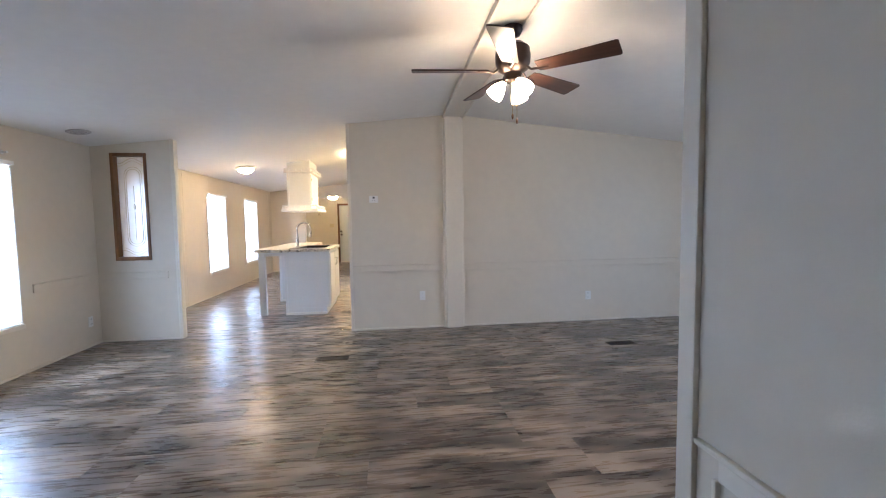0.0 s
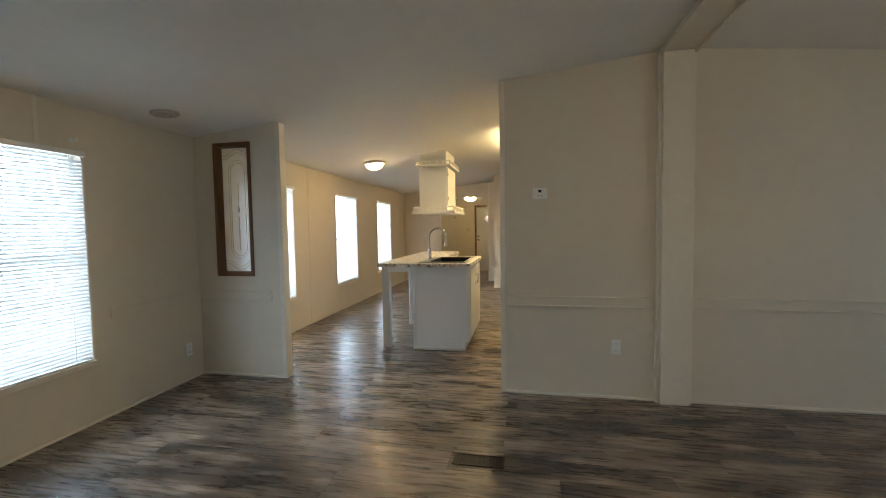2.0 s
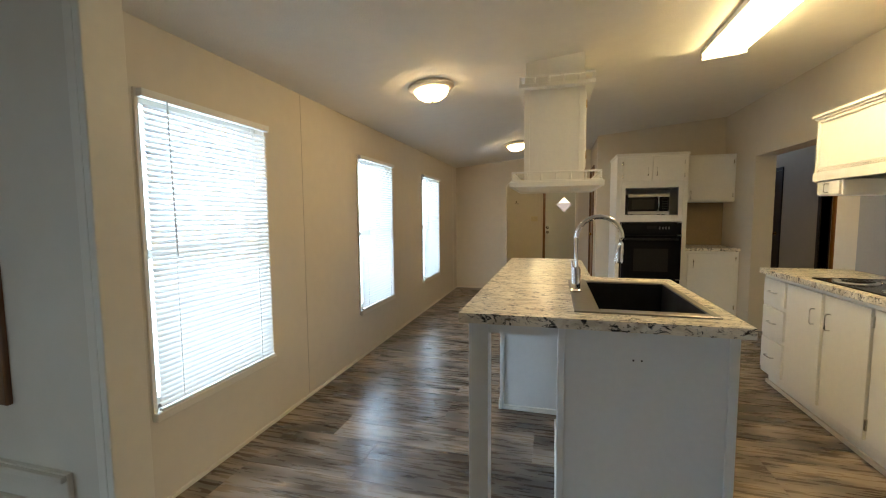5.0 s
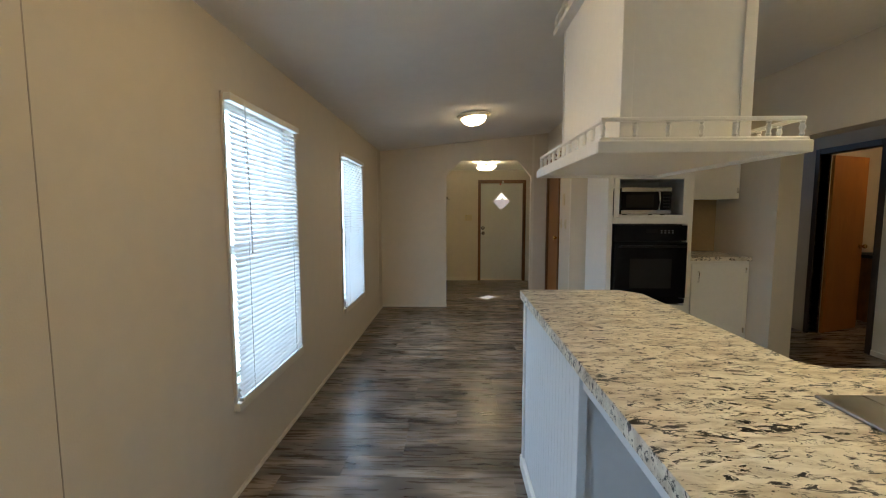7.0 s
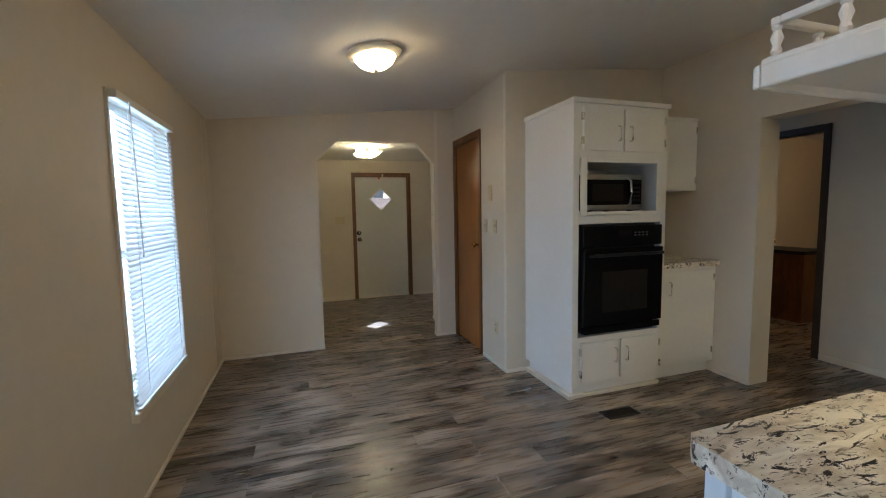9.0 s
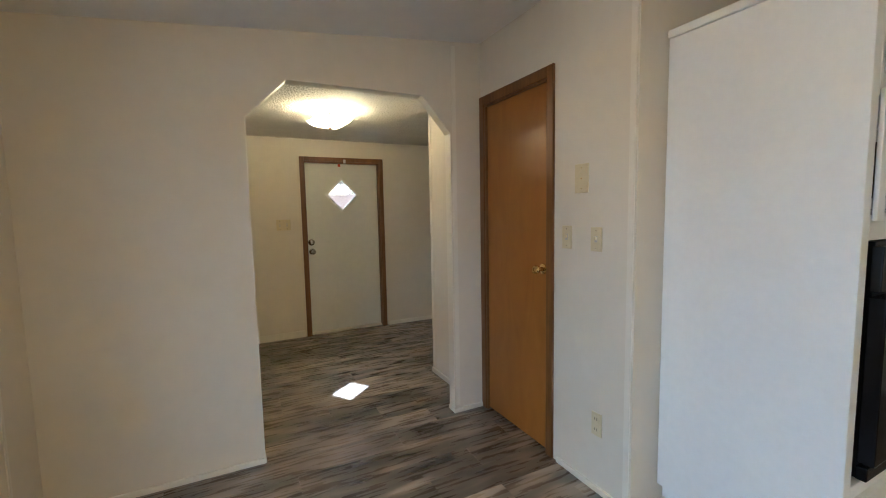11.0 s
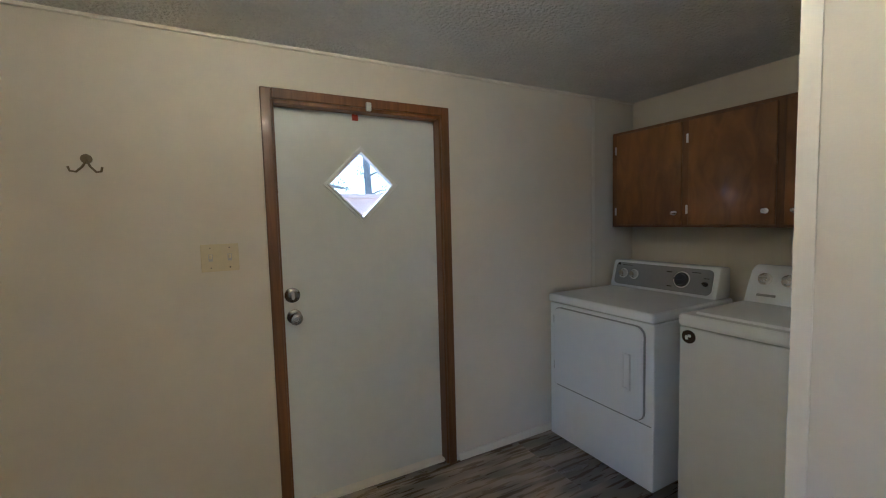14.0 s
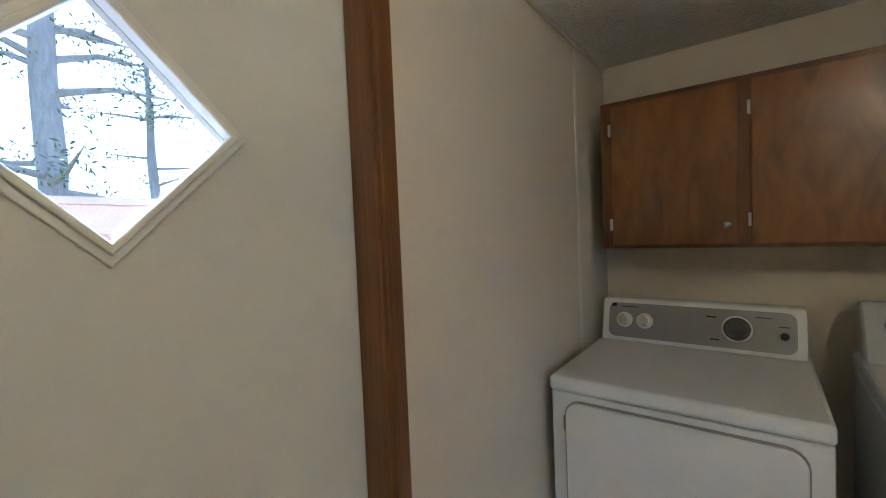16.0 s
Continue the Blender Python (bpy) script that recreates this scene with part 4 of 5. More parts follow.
def faucet():
    f = thing("kitchen_faucet", (1.89, 7.42, 0.978), "chrome gooseneck pull-down kitchen faucet on the sink", "faucet")
    lathe("base", [(0.03, 0), (0.031, 0.008), (0.022, 0.016), (0.023, 0.11), (0.017, 0.125)], CHROME, f)
    pts = [(0, 0, 0.1), (0, 0, 0.27)]
    for k in range(1, 13):
        a = math.pi - math.pi * 1.08 * k / 12
        pts.append((0.105 + 0.105 * math.cos(a), 0, 0.27 + 0.105 * math.sin(a)))
    tube("spout", pts, 0.0125, CHROME, f, 14)
    e = Vector(pts[-1])
    d = (Vector(pts[-1]) - Vector(pts[-2])).normalized()
    tube("spray_head", [e, e + d * 0.02, e + d * 0.025, e + d * 0.085, e + d * 0.095], [0.0135, 0.0135, 0.016, 0.0205, 0.018], CHROME, f, 14)
    tube("lever", [(0, 0.018, 0.075), (0, 0.04, 0.078), (-0.012, 0.052, 0.10), (-0.02, 0.058, 0.15)], [0.013, 0.012, 0.008, 0.006], CHROME, f, 10)


def cabinet_door(t, x0, x1, z0, z1, y, pull_x=None, pull_z=None, hinge_x=None):
    box("door", (x0, y - 0.018, z0), (x1, y, z1), WHITE, t, 0.004)
    if pull_x is not None:
        bowed_pull(t, (pull_x, y - 0.018, pull_z), 0.1, 2, (0, -0.026, 0))
    if hinge_x is not None:
        boxes("hinge", [((hinge_x - 0.007, y - 0.024, z), (hinge_x + 0.007, y - 0.002, z + 0.05)) for z in (z0 + 0.04, z1 - 0.09)], NICKEL, t, 0.002)


def oven_tower():
    t = thing("oven_cabinet", (0, 0, 0), "tall white cabinet with wall oven and microwave niche", "cabinet")
    Y = 11.0
    x0, x1 = 2.545, 3.36
    cells = [((x0, Y, 0.1), (x0 + 0.05, 11.648, 2.085)), ((x1 - 0.05, Y, 0.1), (x1, 11.648, 2.085)), ((x0 + 0.05, 11.6, 0.1), (x1 - 0.05, 11.648, 2.085)),
             ((x0 + 0.05, Y, 1.70), (x1 - 0.05, 11.6, 2.085)), ((x0 + 0.05, Y, 0.1), (x1 - 0.05, 11.6, 0.46)), ((x0 + 0.05, Y, 1.265), (x1 - 0.05, 11.6, 1.345)), ((x0 + 0.04, Y + 0.05, 0), (x1, 11.648, 0.1))]
    boxes("body", cells, WHITE, t, 0.003)
    fr = [((x0 + 0.055, Y - 0.014, 1.325), (x0 + 0.105, Y, 1.72)), ((x1 - 0.105, Y - 0.014, 1.325), (x1 - 0.055, Y, 1.72)), ((x0 + 0.105, Y - 0.014, 1.69), (x1 - 0.105, Y, 1.72)), ((x0 + 0.105, Y - 0.014, 1.325), (x1 - 0.105, Y, 1.35))]
    boxes("niche_trim", fr, WHITE, t, 0.003)
    boxes("cornice", [((x0 - 0.012, Y - 0.016, 2.085), (x1 + 0.012, 11.648, 2.12))], WHITE, t, 0.006)
    boxes("base_trim", [((x0 + 0.03, Y + 0.03, 0), (x1 + 0.012, Y + 0.05, 0.03)), ((x0 - 0.006, Y + 0.02, 0), (x0 + 0.04, 11.64, 0.03))], TRIM, t, 0.003)
    xm = (x0 + x1) / 2
    cabinet_door(t, x0 + 0.07, xm - 0.006, 1.77, 2.06, Y, xm - 0.05, 1.89, x0 + 0.065)
    cabinet_door(t, xm + 0.006, x1 - 0.05, 1.77, 2.06, Y, xm + 0.05, 1.89, x1 - 0.045)
    cabinet_door(t, x0 + 0.07, xm - 0.006, 0.13, 0.42, Y, xm - 0.05, 0.31, x0 + 0.065)
    cabinet_door(t, xm + 0.006, x1 - 0.05, 0.13, 0.42, Y, xm + 0.05, 0.31, x1 - 0.045)
    o = thing("wall_oven", (2.957, Y, 0.488), "black built-in wall oven in the white cabinet", "oven")
    w = 0.343
    box("body", (-0.305, 0.002, -0.015), (0.305, 0.5, 0.77), BLACKM, o)
    box("control_panel", (-w, -0.03, 0.615), (w, 0, 0.76), BLACK, o, 0.004)
    box("door", (-w, -0.045, 0.055), (w, 0, 0.60), BLACK, o, 0.006)
    box("door_window", (-0.2, -0.0475, 0.15), (0.2, -0.044, 0.44), OVENGLASS, o, 0.002, "smoked oven window")
    box("lower_trim", (-w, -0.03, 0.0), (w, 0, 0.045), BLACK, o, 0.004)
    tube("handle", [(-0.3, -0.045, 0.555), (-0.3, -0.085, 0.56), (0.3, -0.085, 0.56), (0.3, -0.045, 0.555)], 0.012, BLACKM, o, 10)
    box("display", (-0.05, -0.032, 0.69), (0.06, -0.0295, 0.725), OVENGLASS, o)
    boxes("button", [((0.09 + 0.035 * k, -0.0325, 0.695 + 0.02 * (j - 0.5)), (0.105 + 0.035 * k, -0.0295, 0.703 + 0.02 * (j - 0.5))) for k in range(4) for j in range(2)], CONSOLE, o)
    m = thing("microwave", (2.93, 11.06, 1.346), "steel and black countertop microwave in the niche", "microwave")
    box("body", (-0.24, 0, 0.01), (0.24, 0.34, 0.27), BLACKM, m, 0.004)
    box("door", (-0.24, -0.02, 0.012), (0.12, 0, 0.268), BLACK, m, 0.004, "black glass microwave door")
    box("door_window", (-0.195, -0.0225, 0.075), (0.07, -0.019, 0.2), OVENGLASS, m, 0.003)
    boxes("steel_strip", [((-0.24, -0.024, z), (0.24, -0.0195, z + 0.036)) for z in (0.014, 0.23)], STEEL, m, 0.001, "brushed steel strip across the front")
    box("control_panel", (0.122, -0.02, 0.012), (0.24, 0, 0.268), BLACK, m, 0.004)
    boxes("button", [((0.16 + 0.024 * k, -0.0225, 0.075 + 0.03 * j), (0.176 + 0.024 * k, -0.0195, 0.09 + 0.03 * j)) for k in range(3) for j in range(4)], BLACKM, m)
    box("display", (0.155, -0.0225, 0.2), (0.228, -0.0195, 0.222), OVENGLASS, m, 0.001)
    tube("handle", [(0.105, -0.02, 0.04), (0.11, -0.05, 0.06), (0.112, -0.058, 0.14), (0.11, -0.05, 0.22), (0.105, -0.02, 0.24)], 0.009, CHROME, m, 10)
    boxes("foot", [((-0.2, 0.02, 0), (-0.17, 0.05, 0.01)), ((0.17, 0.02, 0), (0.2, 0.05, 0.01)), ((-0.2, 0.28, 0), (-0.17, 0.31, 0.01)), ((0.17, 0.28, 0), (0.2, 0.31, 0.01))], BLACKM, m)


def side_cabinets():
    u = thing("wall_cabinet", (0, 0, 0), "white wall cabinet beside the oven tower", "cabinet")
    box("body", (3.375, 11.27, 1.51), (3.965, 11.648, 2.085), WHITE, u, 0.003)
    box("cornice", (3.375, 11.255, 2.085), (3.965, 11.648, 2.105), WHITE, u, 0.004)
    cabinet_door(u, 3.40, 3.93, 1.53, 2.07, 11.27, 3.46, 1.60, 3.935)
    b = thing("base_cabinet", (0, 0, 0), "white base cabinet with a laminate top", "cabinet")
    boxes("body", [((3.375, 11.06, 0.1), (3.965, 11.648, 0.895)), ((3.375, 11.11, 0), (3.965, 11.648, 0.1))], WHITE, b, 0.003)
    cabinet_door(b, 3.40, 3.92, 0.14, 0.87, 11.06, 3.46, 0.74, 3.925)
    box("worktop", (3.365, 11.03, 0.897), (3.968, 11.648, 0.937), LAMINATE, b, 0.003)
    box("backsplash", (3.375, 11.64, 0.938), (3.968, 11.649, 1.51), SPLASH, b, label="tan backsplash panel")


def range_counter():
    c = thing("base_cabinet", (0, 0, 0), "long white base cabinet with drawers and laminate top", "cabinet")
    x, y0, y1 = 3.42, 7.0, 9.10
    boxes("body", [((x, y0, 0.1), (3.967, y1, 0.885)), ((x + 0.05, y0, 0), (3.967, y1 - 0.02, 0.1))], WHITE, c, 0.003)
    box("worktop", (x - 0.035, y0, 0.887), (3.967, y1 + 0.02, 0.928), LAMINATE, c, 0.003)
    box("base_trim", (x + 0.035, y0, 0), (x + 0.05, y1 - 0.01, 0.03), TRIM, c, 0.002)
    for z0, z1 in ((0.67, 0.86), (0.42, 0.64), (0.14, 0.39)):
        box("drawer", (x - 0.018, 8.76, z0), (x, 9.07, z1), WHITE, c, 0.004)
        bowed_pull(c, (x - 0.018, 8.915, (z0 + z1) / 2), 0.1, 1, (-0.026, 0, 0))
    for a, b, p in ((8.33, 8.73, 8.40), (7.91, 8.30, 8.24), (7.43, 7.88, 7.5), (7.0, 7.4, 7.34)):
        box("door", (x - 0.018, a, 0.14), (x, b, 0.86), WHITE, c, 0.004)
        bowed_pull(c, (x - 0.018, p, 0.70), 0.1, 2, (-0.026, 0, 0))
    boxes("hinge", [((x - 0.022, 7.885, z), (x - 0.002, 7.9, z + 0.06)) for z in (0.2, 0.76)], NICKEL, c, 0.002)
    k = thing("cooktop", (3.69, 8.15, 0.928), "black coil cooktop set in the laminate worktop", "cooktop")
    box("plate", (-0.25, -0.38, 0), (0.24, 0.38, 0.008), BLACK, k, 0.003)
    for bx, by, r in ((-0.11, 0.19, 0.09), (0.12, 0.19, 0.075), (-0.11, -0.19, 0.075), (0.12, -0.19, 0.09)):
        lathe("drip_pan", [(r + 0.02, 0.008), (r + 0.018, 0.014), (r, 0.011), (r * 0.4, 0.009)], CHROME, k, (bx, by, 0), 2, 24)
        pts = [((0.018 + (r - 0.018) * q / 50) * math.cos(q * 0.42) + bx, (0.018 + (r - 0.018) * q / 50) * math.sin(q * 0.42) + by, 0.02) for q in range(51)]
        tube("coil", pts, 0.004, BLACKM, k, 6)
    splash = thing("backsplash_panel", (3.969, 0, 0), "plain grey panel on the wall behind the cooktop", "panel")
    box("sheet", (-0.006, 7.3, 0.93), (0, 9.03, 1.49), SPLASHGREY, splash, 0.001)
    h = thing("range_hood", (0, 0, 0), "white boxed range hood with sloping front and gallery strip", "range hood")
    box("front_board", (3.512, 7.362, 1.665), (3.966, 8.665, 1.985), WHITE, h, 0.002)
    bm = bmesh.new()
    bm_prism(bm, [(8.61, 1.67), (7.42, 1.67), (7.82, 1.96), (8.21, 1.96)], 0, 3.502, 3.512)
    finish("canopy", bm, WHITE, h, 0.003)
    boxes("end_panel", [((3.50, 8.665, 1.57), (3.968, 8.69, 1.985)), ((3.50, 7.337, 1.57), (3.968, 7.362, 1.985))], WHITE, h, 0.003)
    boxes("top_moulding", [((3.49, 7.33, 1.985), (3.968, 8.70, 2.0)), ((3.478, 7.33, 2.0), (3.968, 8.71, 2.018)), ((3.50, 7.362, 1.965), (3.511, 8.665, 1.984))], WHITE, h, 0.003)
    boxes("valance", [((3.495, 7.33, 1.575), (3.52, 8.70, 1.635)), ((3.52, 8.69, 1.575), (3.968, 8.70, 1.635)), ((3.52, 7.362, 1.635), (3.968, 8.665, 1.65))], WHITE, h, 0.003)
    gallery(h, 3.505, 3.525, 7.37, 8.65, 1.637, 0.032, 0.02)
    boxes("side_box", [((3.52, 8.42, 1.475), (3.968, 8.665, 1.572)), ((3.505, 8.43, 1.482), (3.52, 8.655, 1.568))], WHITE, h, 0.003)
    bowed_pull(h, (3.505, 8.54, 1.525), 0.055, 2, (-0.024, 0, 0))


def refrigerator():
    f = thing("refrigerator", (3.28, 6.02, 0), "white top-freezer refrigerator beside the wall end", "refrigerator")
    box("body", (0.06, 0, 0.03), (0.68, 0.9, 1.68), ENAMEL, f, 0.008)
    box("door", (0, 0.002, 0.06), (0.055, 0.898, 1.10), ENAMEL, f, 0.012)
    box("freezer_door", (0, 0.002, 1.112), (0.055, 0.898, 1.68), ENAMEL, f, 0.012)
    box("kick_grille", (0.03, 0.01, 0.0), (0.06, 0.89, 0.055), PLASTIC, f, 0.003)
    for z0, z1 in ((0.66, 1.09), (1.12, 1.58)):
        tube("handle", [(0, 0.84, z0), (-0.045, 0.845, z0 + 0.03), (-0.055, 0.85, (z0 + z1) / 2), (-0.045, 0.845, z1 - 0.03), (0, 0.84, z1)], 0.016, ENAMEL, f, 10)
    boxes("hinge_cap", [((0.02, 0.02, 1.68), (0.1, 0.08, 1.70))], PLASTIC, f, 0.004)


hanging_hood()
island()
sink()
faucet()
oven_tower()
side_cabinets()
range_counter()
refrigerator()


# ---- doors ----
def knob(t, at, axis_vec, material, r=0.026):
    q = Vector(axis_vec).to_track_quat("Z", "Y").to_matrix().to_4x4()
    bm = bmesh.new()
    bm_lathe(bm, [(r * 1.15, 0), (r * 1.1, r * 0.23), (r * 0.5, r * 0.46), (r * 0.42, r * 1.15), (r * 0.85, r * 1.54), (r, r * 2.0), (r * 0.8, r * 2.46), (r * 0.4, r * 2.54), (r * 0.38, r * 2.4)], seg=20)
    bmesh.ops.transform(bm, matrix=Matrix.Translation(at) @ q, verts=bm.verts)
    return finish("knob", bm, material, t, smooth=True)


def closet_door():
    d = thing("door_1", (2.37, 12.515, 0), "closed flat oak-veneer closet door in stained frame", "door", kind="structure")
    box("leaf", (0.012, -0.315, 0.012), (0.045, 0.315, 2.06), OAK, d, 0.003)
    fr = [((-0.014, 0.31, 0), (0.10, 0.362, 2.125)), ((-0.014, -0.362, 0), (0.10, -0.31, 2.125)), ((-0.014, -0.31, 2.065), (0.10, 0.31, 2.125))]
    boxes("frame", fr, STAIN, d, 0.004)
    fr2 = [((-0.006, 0.298, 0), (0.012, 0.31, 2.065)), ((-0.006, -0.298, 2.053), (0.012, 0.298, 2.065))]
    boxes("stop", fr2, STAIN, d, 0.002)
    knob(d, (0.012, -0.262, 1.05), (-1, 0, 0), BRASS, 0.026)


def outer_door():
    d = thing("door_2", (1.994, 15.257, 0), "closed white outer door with a diamond window", "door", kind="structure")
    cx, cz, r = -0.004, 1.592, 0.172
    y0, y1 = 0.075, 0.112
    bm = bmesh.new()
    X0, X1, Z0, Z1 = -0.428, 0.428, 0.02, 1.955
    L, R, T, B = (cx - r, cz), (cx + r, cz), (cx, cz + r), (cx, cz - r)
    for pts in ([(X0, Z0), (cx, Z0), B, L, (X0, cz)], [(cx, Z0), (X1, Z0), (X1, cz), R, B], [(X0, cz), L, T, (cx, Z1), (X0, Z1)], [R, (X1, cz), (X1, Z1), (cx, Z1), T]):
        bm_prism(bm, pts, 1, y0, y1)
    bmesh.ops.remove_doubles(bm, verts=bm.verts, dist=1e-5)
    finish("leaf", bm, DOORPAINT, d)

    def ring(name, ra, rb, ya, yb, material):
        b2 = bmesh.new()
        for k in range(4):
            a, c = math.pi / 2 * k, math.pi / 2 * (k + 1)
            q = [(cx + s * math.cos(w), cz + s * math.sin(w)) for s, w in ((ra, a), (rb, a), (rb, c), (ra, c))]
            bm_prism(b2, q, 1, ya, yb)
        bmesh.ops.remove_doubles(b2, verts=b2.verts, dist=1e-5)
        finish(name, b2, material, d, 0.003)
    ring("window_trim", 0.178, 0.197, 0.064, 0.075, PLASTIC)
    ring("window_bead", 0.164, 0.18, 0.054, 0.08, PLASTIC)
    b3 = bmesh.new()
    bm_prism(b3, [L, B, R, T], 1, 0.09, 0.094)
    g = finish("pane", b3, GLASS, d, label="clear diamond pane")
    g.visible_shadow = False
    fr = [((-0.474, -0.014, 0), (-0.428, 0.113, 2.008)), ((0.428, -0.014, 0), (0.474, 0.113, 2.008)), ((-0.428, -0.014, 1.962), (0.428, 0.113, 2.008))]
    boxes("frame", fr, STAIN, d, 0.004, "brown stained door frame")
    st = [((-0.43, 0.0, 0), (-0.418, 0.07, 1.964)), ((0.418, 0.0, 0), (0.43, 0.07, 1.964)), ((-0.418, 0.0, 1.945), (0.418, 0.07, 1.964))]
    boxes("stop", st, STAIN, d, 0.003)
    box("threshold", (-0.425, 0.03, 0.0), (0.425, 0.115, 0.018), TRIM, d, 0.003)
    knob(d, (-0.365, y0, 0.952), (0, -1, 0), AGED, 0.031)
    lathe("deadbolt", [(0.037, 0.0), (0.036, -0.01), (0.026, -0.016), (0.012, -0.02)], AGED, d, (-0.37, y0, 1.058), 1, 20)
    box("thumb_turn", (-0.376, y0 - 0.036, 1.04), (-0.364, y0 - 0.014, 1.076), NICKEL, d, 0.004)
    box("latch_catch", (0.005, -0.03, 1.945), (0.03, -0.012, 1.985), NICKEL, d, 0.003)
    box("red_tag", (-0.04, 0.066, 1.915), (-0.01, 0.0755, 1.945), mat("red_plastic", (0.5, 0.06, 0.02), 0.5), d, 0.002)


def hall_door():
    fr = thing("door_3", (5.08, 11.325, 0), "open brown bathroom door in a dark frame", "door", kind="structure")
    boxes("frame", [((-0.014, -0.39, 0), (0.115, -0.335, 2.06)), ((-0.014, 0.335, 0), (0.115, 0.39, 2.06)), ((-0.014, -0.335, 2.0), (0.115, 0.335, 2.06))], DARKDOOR, fr, 0.004)
    m = pose(0.11, 0.325, 0, 0, 0, 22)
    lf = box("leaf", (0, -0.03, 0.012), (0.64, 0.0, 1.99), OAK, fr, 0.003)
    lf.matrix_basis = m
    k = knob(fr, (0.58, -0.03, 0.98), (0, -1, 0), BRASS)
    k.matrix_basis = m
    h = thing("door_4", (5.08, 13.03, 0), "closed dark brown hall door with a brass knob", "door", kind="structure")
    box("leaf", (-0.012, -0.36, 0.012), (-0.002, 0.36, 2.0), CLOSEDDOOR, h, 0.003)
    boxes("frame", [((-0.016, -0.41, 0), (0, -0.362, 2.05)), ((-0.016, 0.362, 0), (0, 0.41, 2.05)), ((-0.016, -0.362, 2.002), (0, 0.362, 2.05))], DARKDOOR, h, 0.003)
    knob(h, (-0.012, -0.29, 1.05), (-1, 0, 0), BRASS)
    v = thing("bath_cabinet", (6.4, 12.1, 0), "brown vanity cabinet in the bathroom", "cabinet")
    box("body", (-0.2, -0.35, 0), (0.3, 0.45, 0.8), CABWOOD, v, 0.004)
    box("worktop", (-0.23, -0.37, 0.8), (0.3, 0.45, 0.84), BLACKM, v, 0.004)
    b = thing("globe_light", (6.0, 11.4, roof(6.0)), "lit globe ceiling light in the bathroom", "ceiling light")
    lathe("glass", [(0.03, 0.0), (0.08, -0.02), (0.1, -0.06), (0.08, -0.1), (0.02, -0.12)], glow("bath_glow", (1, 0.66, 0.3), 26), b)


closet_door()
outer_door()
hall_door()


# ---- laundry ----
def rounded(y0, y1, z0, z1, r, corners, n=5):
    """Outline in y, z with the named corners rounded (0: y0 z0, 1: y1 z0, 2: y1 z1, 3: y0 z1)."""
    pts = []
    for i, (cy, cz, sy, sz, a0) in enumerate(((y0, z0, 1, 1, 180), (y1, z0, -1, 1, 270), (y1, z1, -1, -1, 0), (y0, z1, 1, -1, 90))):
        if i in corners:
            for k in range(n + 1):
                a = radians(a0 + 90 * k / n)
                pts.append((cy + sy * r + r * math.cos(a), cz + sz * r + r * math.sin(a)))
        else:
            pts.append((cy, cz))
    return pts


def dial(t, at, r, material, tilt):
    bm = bmesh.new()
    bm_lathe(bm, [(r, 0), (r, 0.006), (r * 0.8, 0.008), (r * 0.74, 0.024), (r * 0.6, 0.027)], seg=24)
    bm_box(bm, (-r * 0.12, -r * 0.7, 0.02), (r * 0.12, r * 0.7, 0.032))
    o = finish("dial", bm, material, t, smooth=True)
    o.matrix_basis = Matrix.Translation(at) @ Euler((0, radians(-90 + tilt), 0)).to_matrix().to_4x4()
    return o


def console(t, x0, x1, y0, y1, z0, z1, lean):
    """A leaning control console; its face looks towards -x."""
    bm = bmesh.new()
    bm_prism(bm, [(x0, z0), (x1, z0), (x1, z1), (x0 + lean, z1)], 1, y0, y1)
    finish("console", bm, ENAMEL, t, 0.012, True)
    a = math.degrees(math.atan2(lean, z1 - z0))
    h = math.hypot(lean, z1 - z0)
    return Matrix.Translation((x0, 0, z0)) @ Euler((0, radians(a), 0)).to_matrix().to_4x4(), h, a


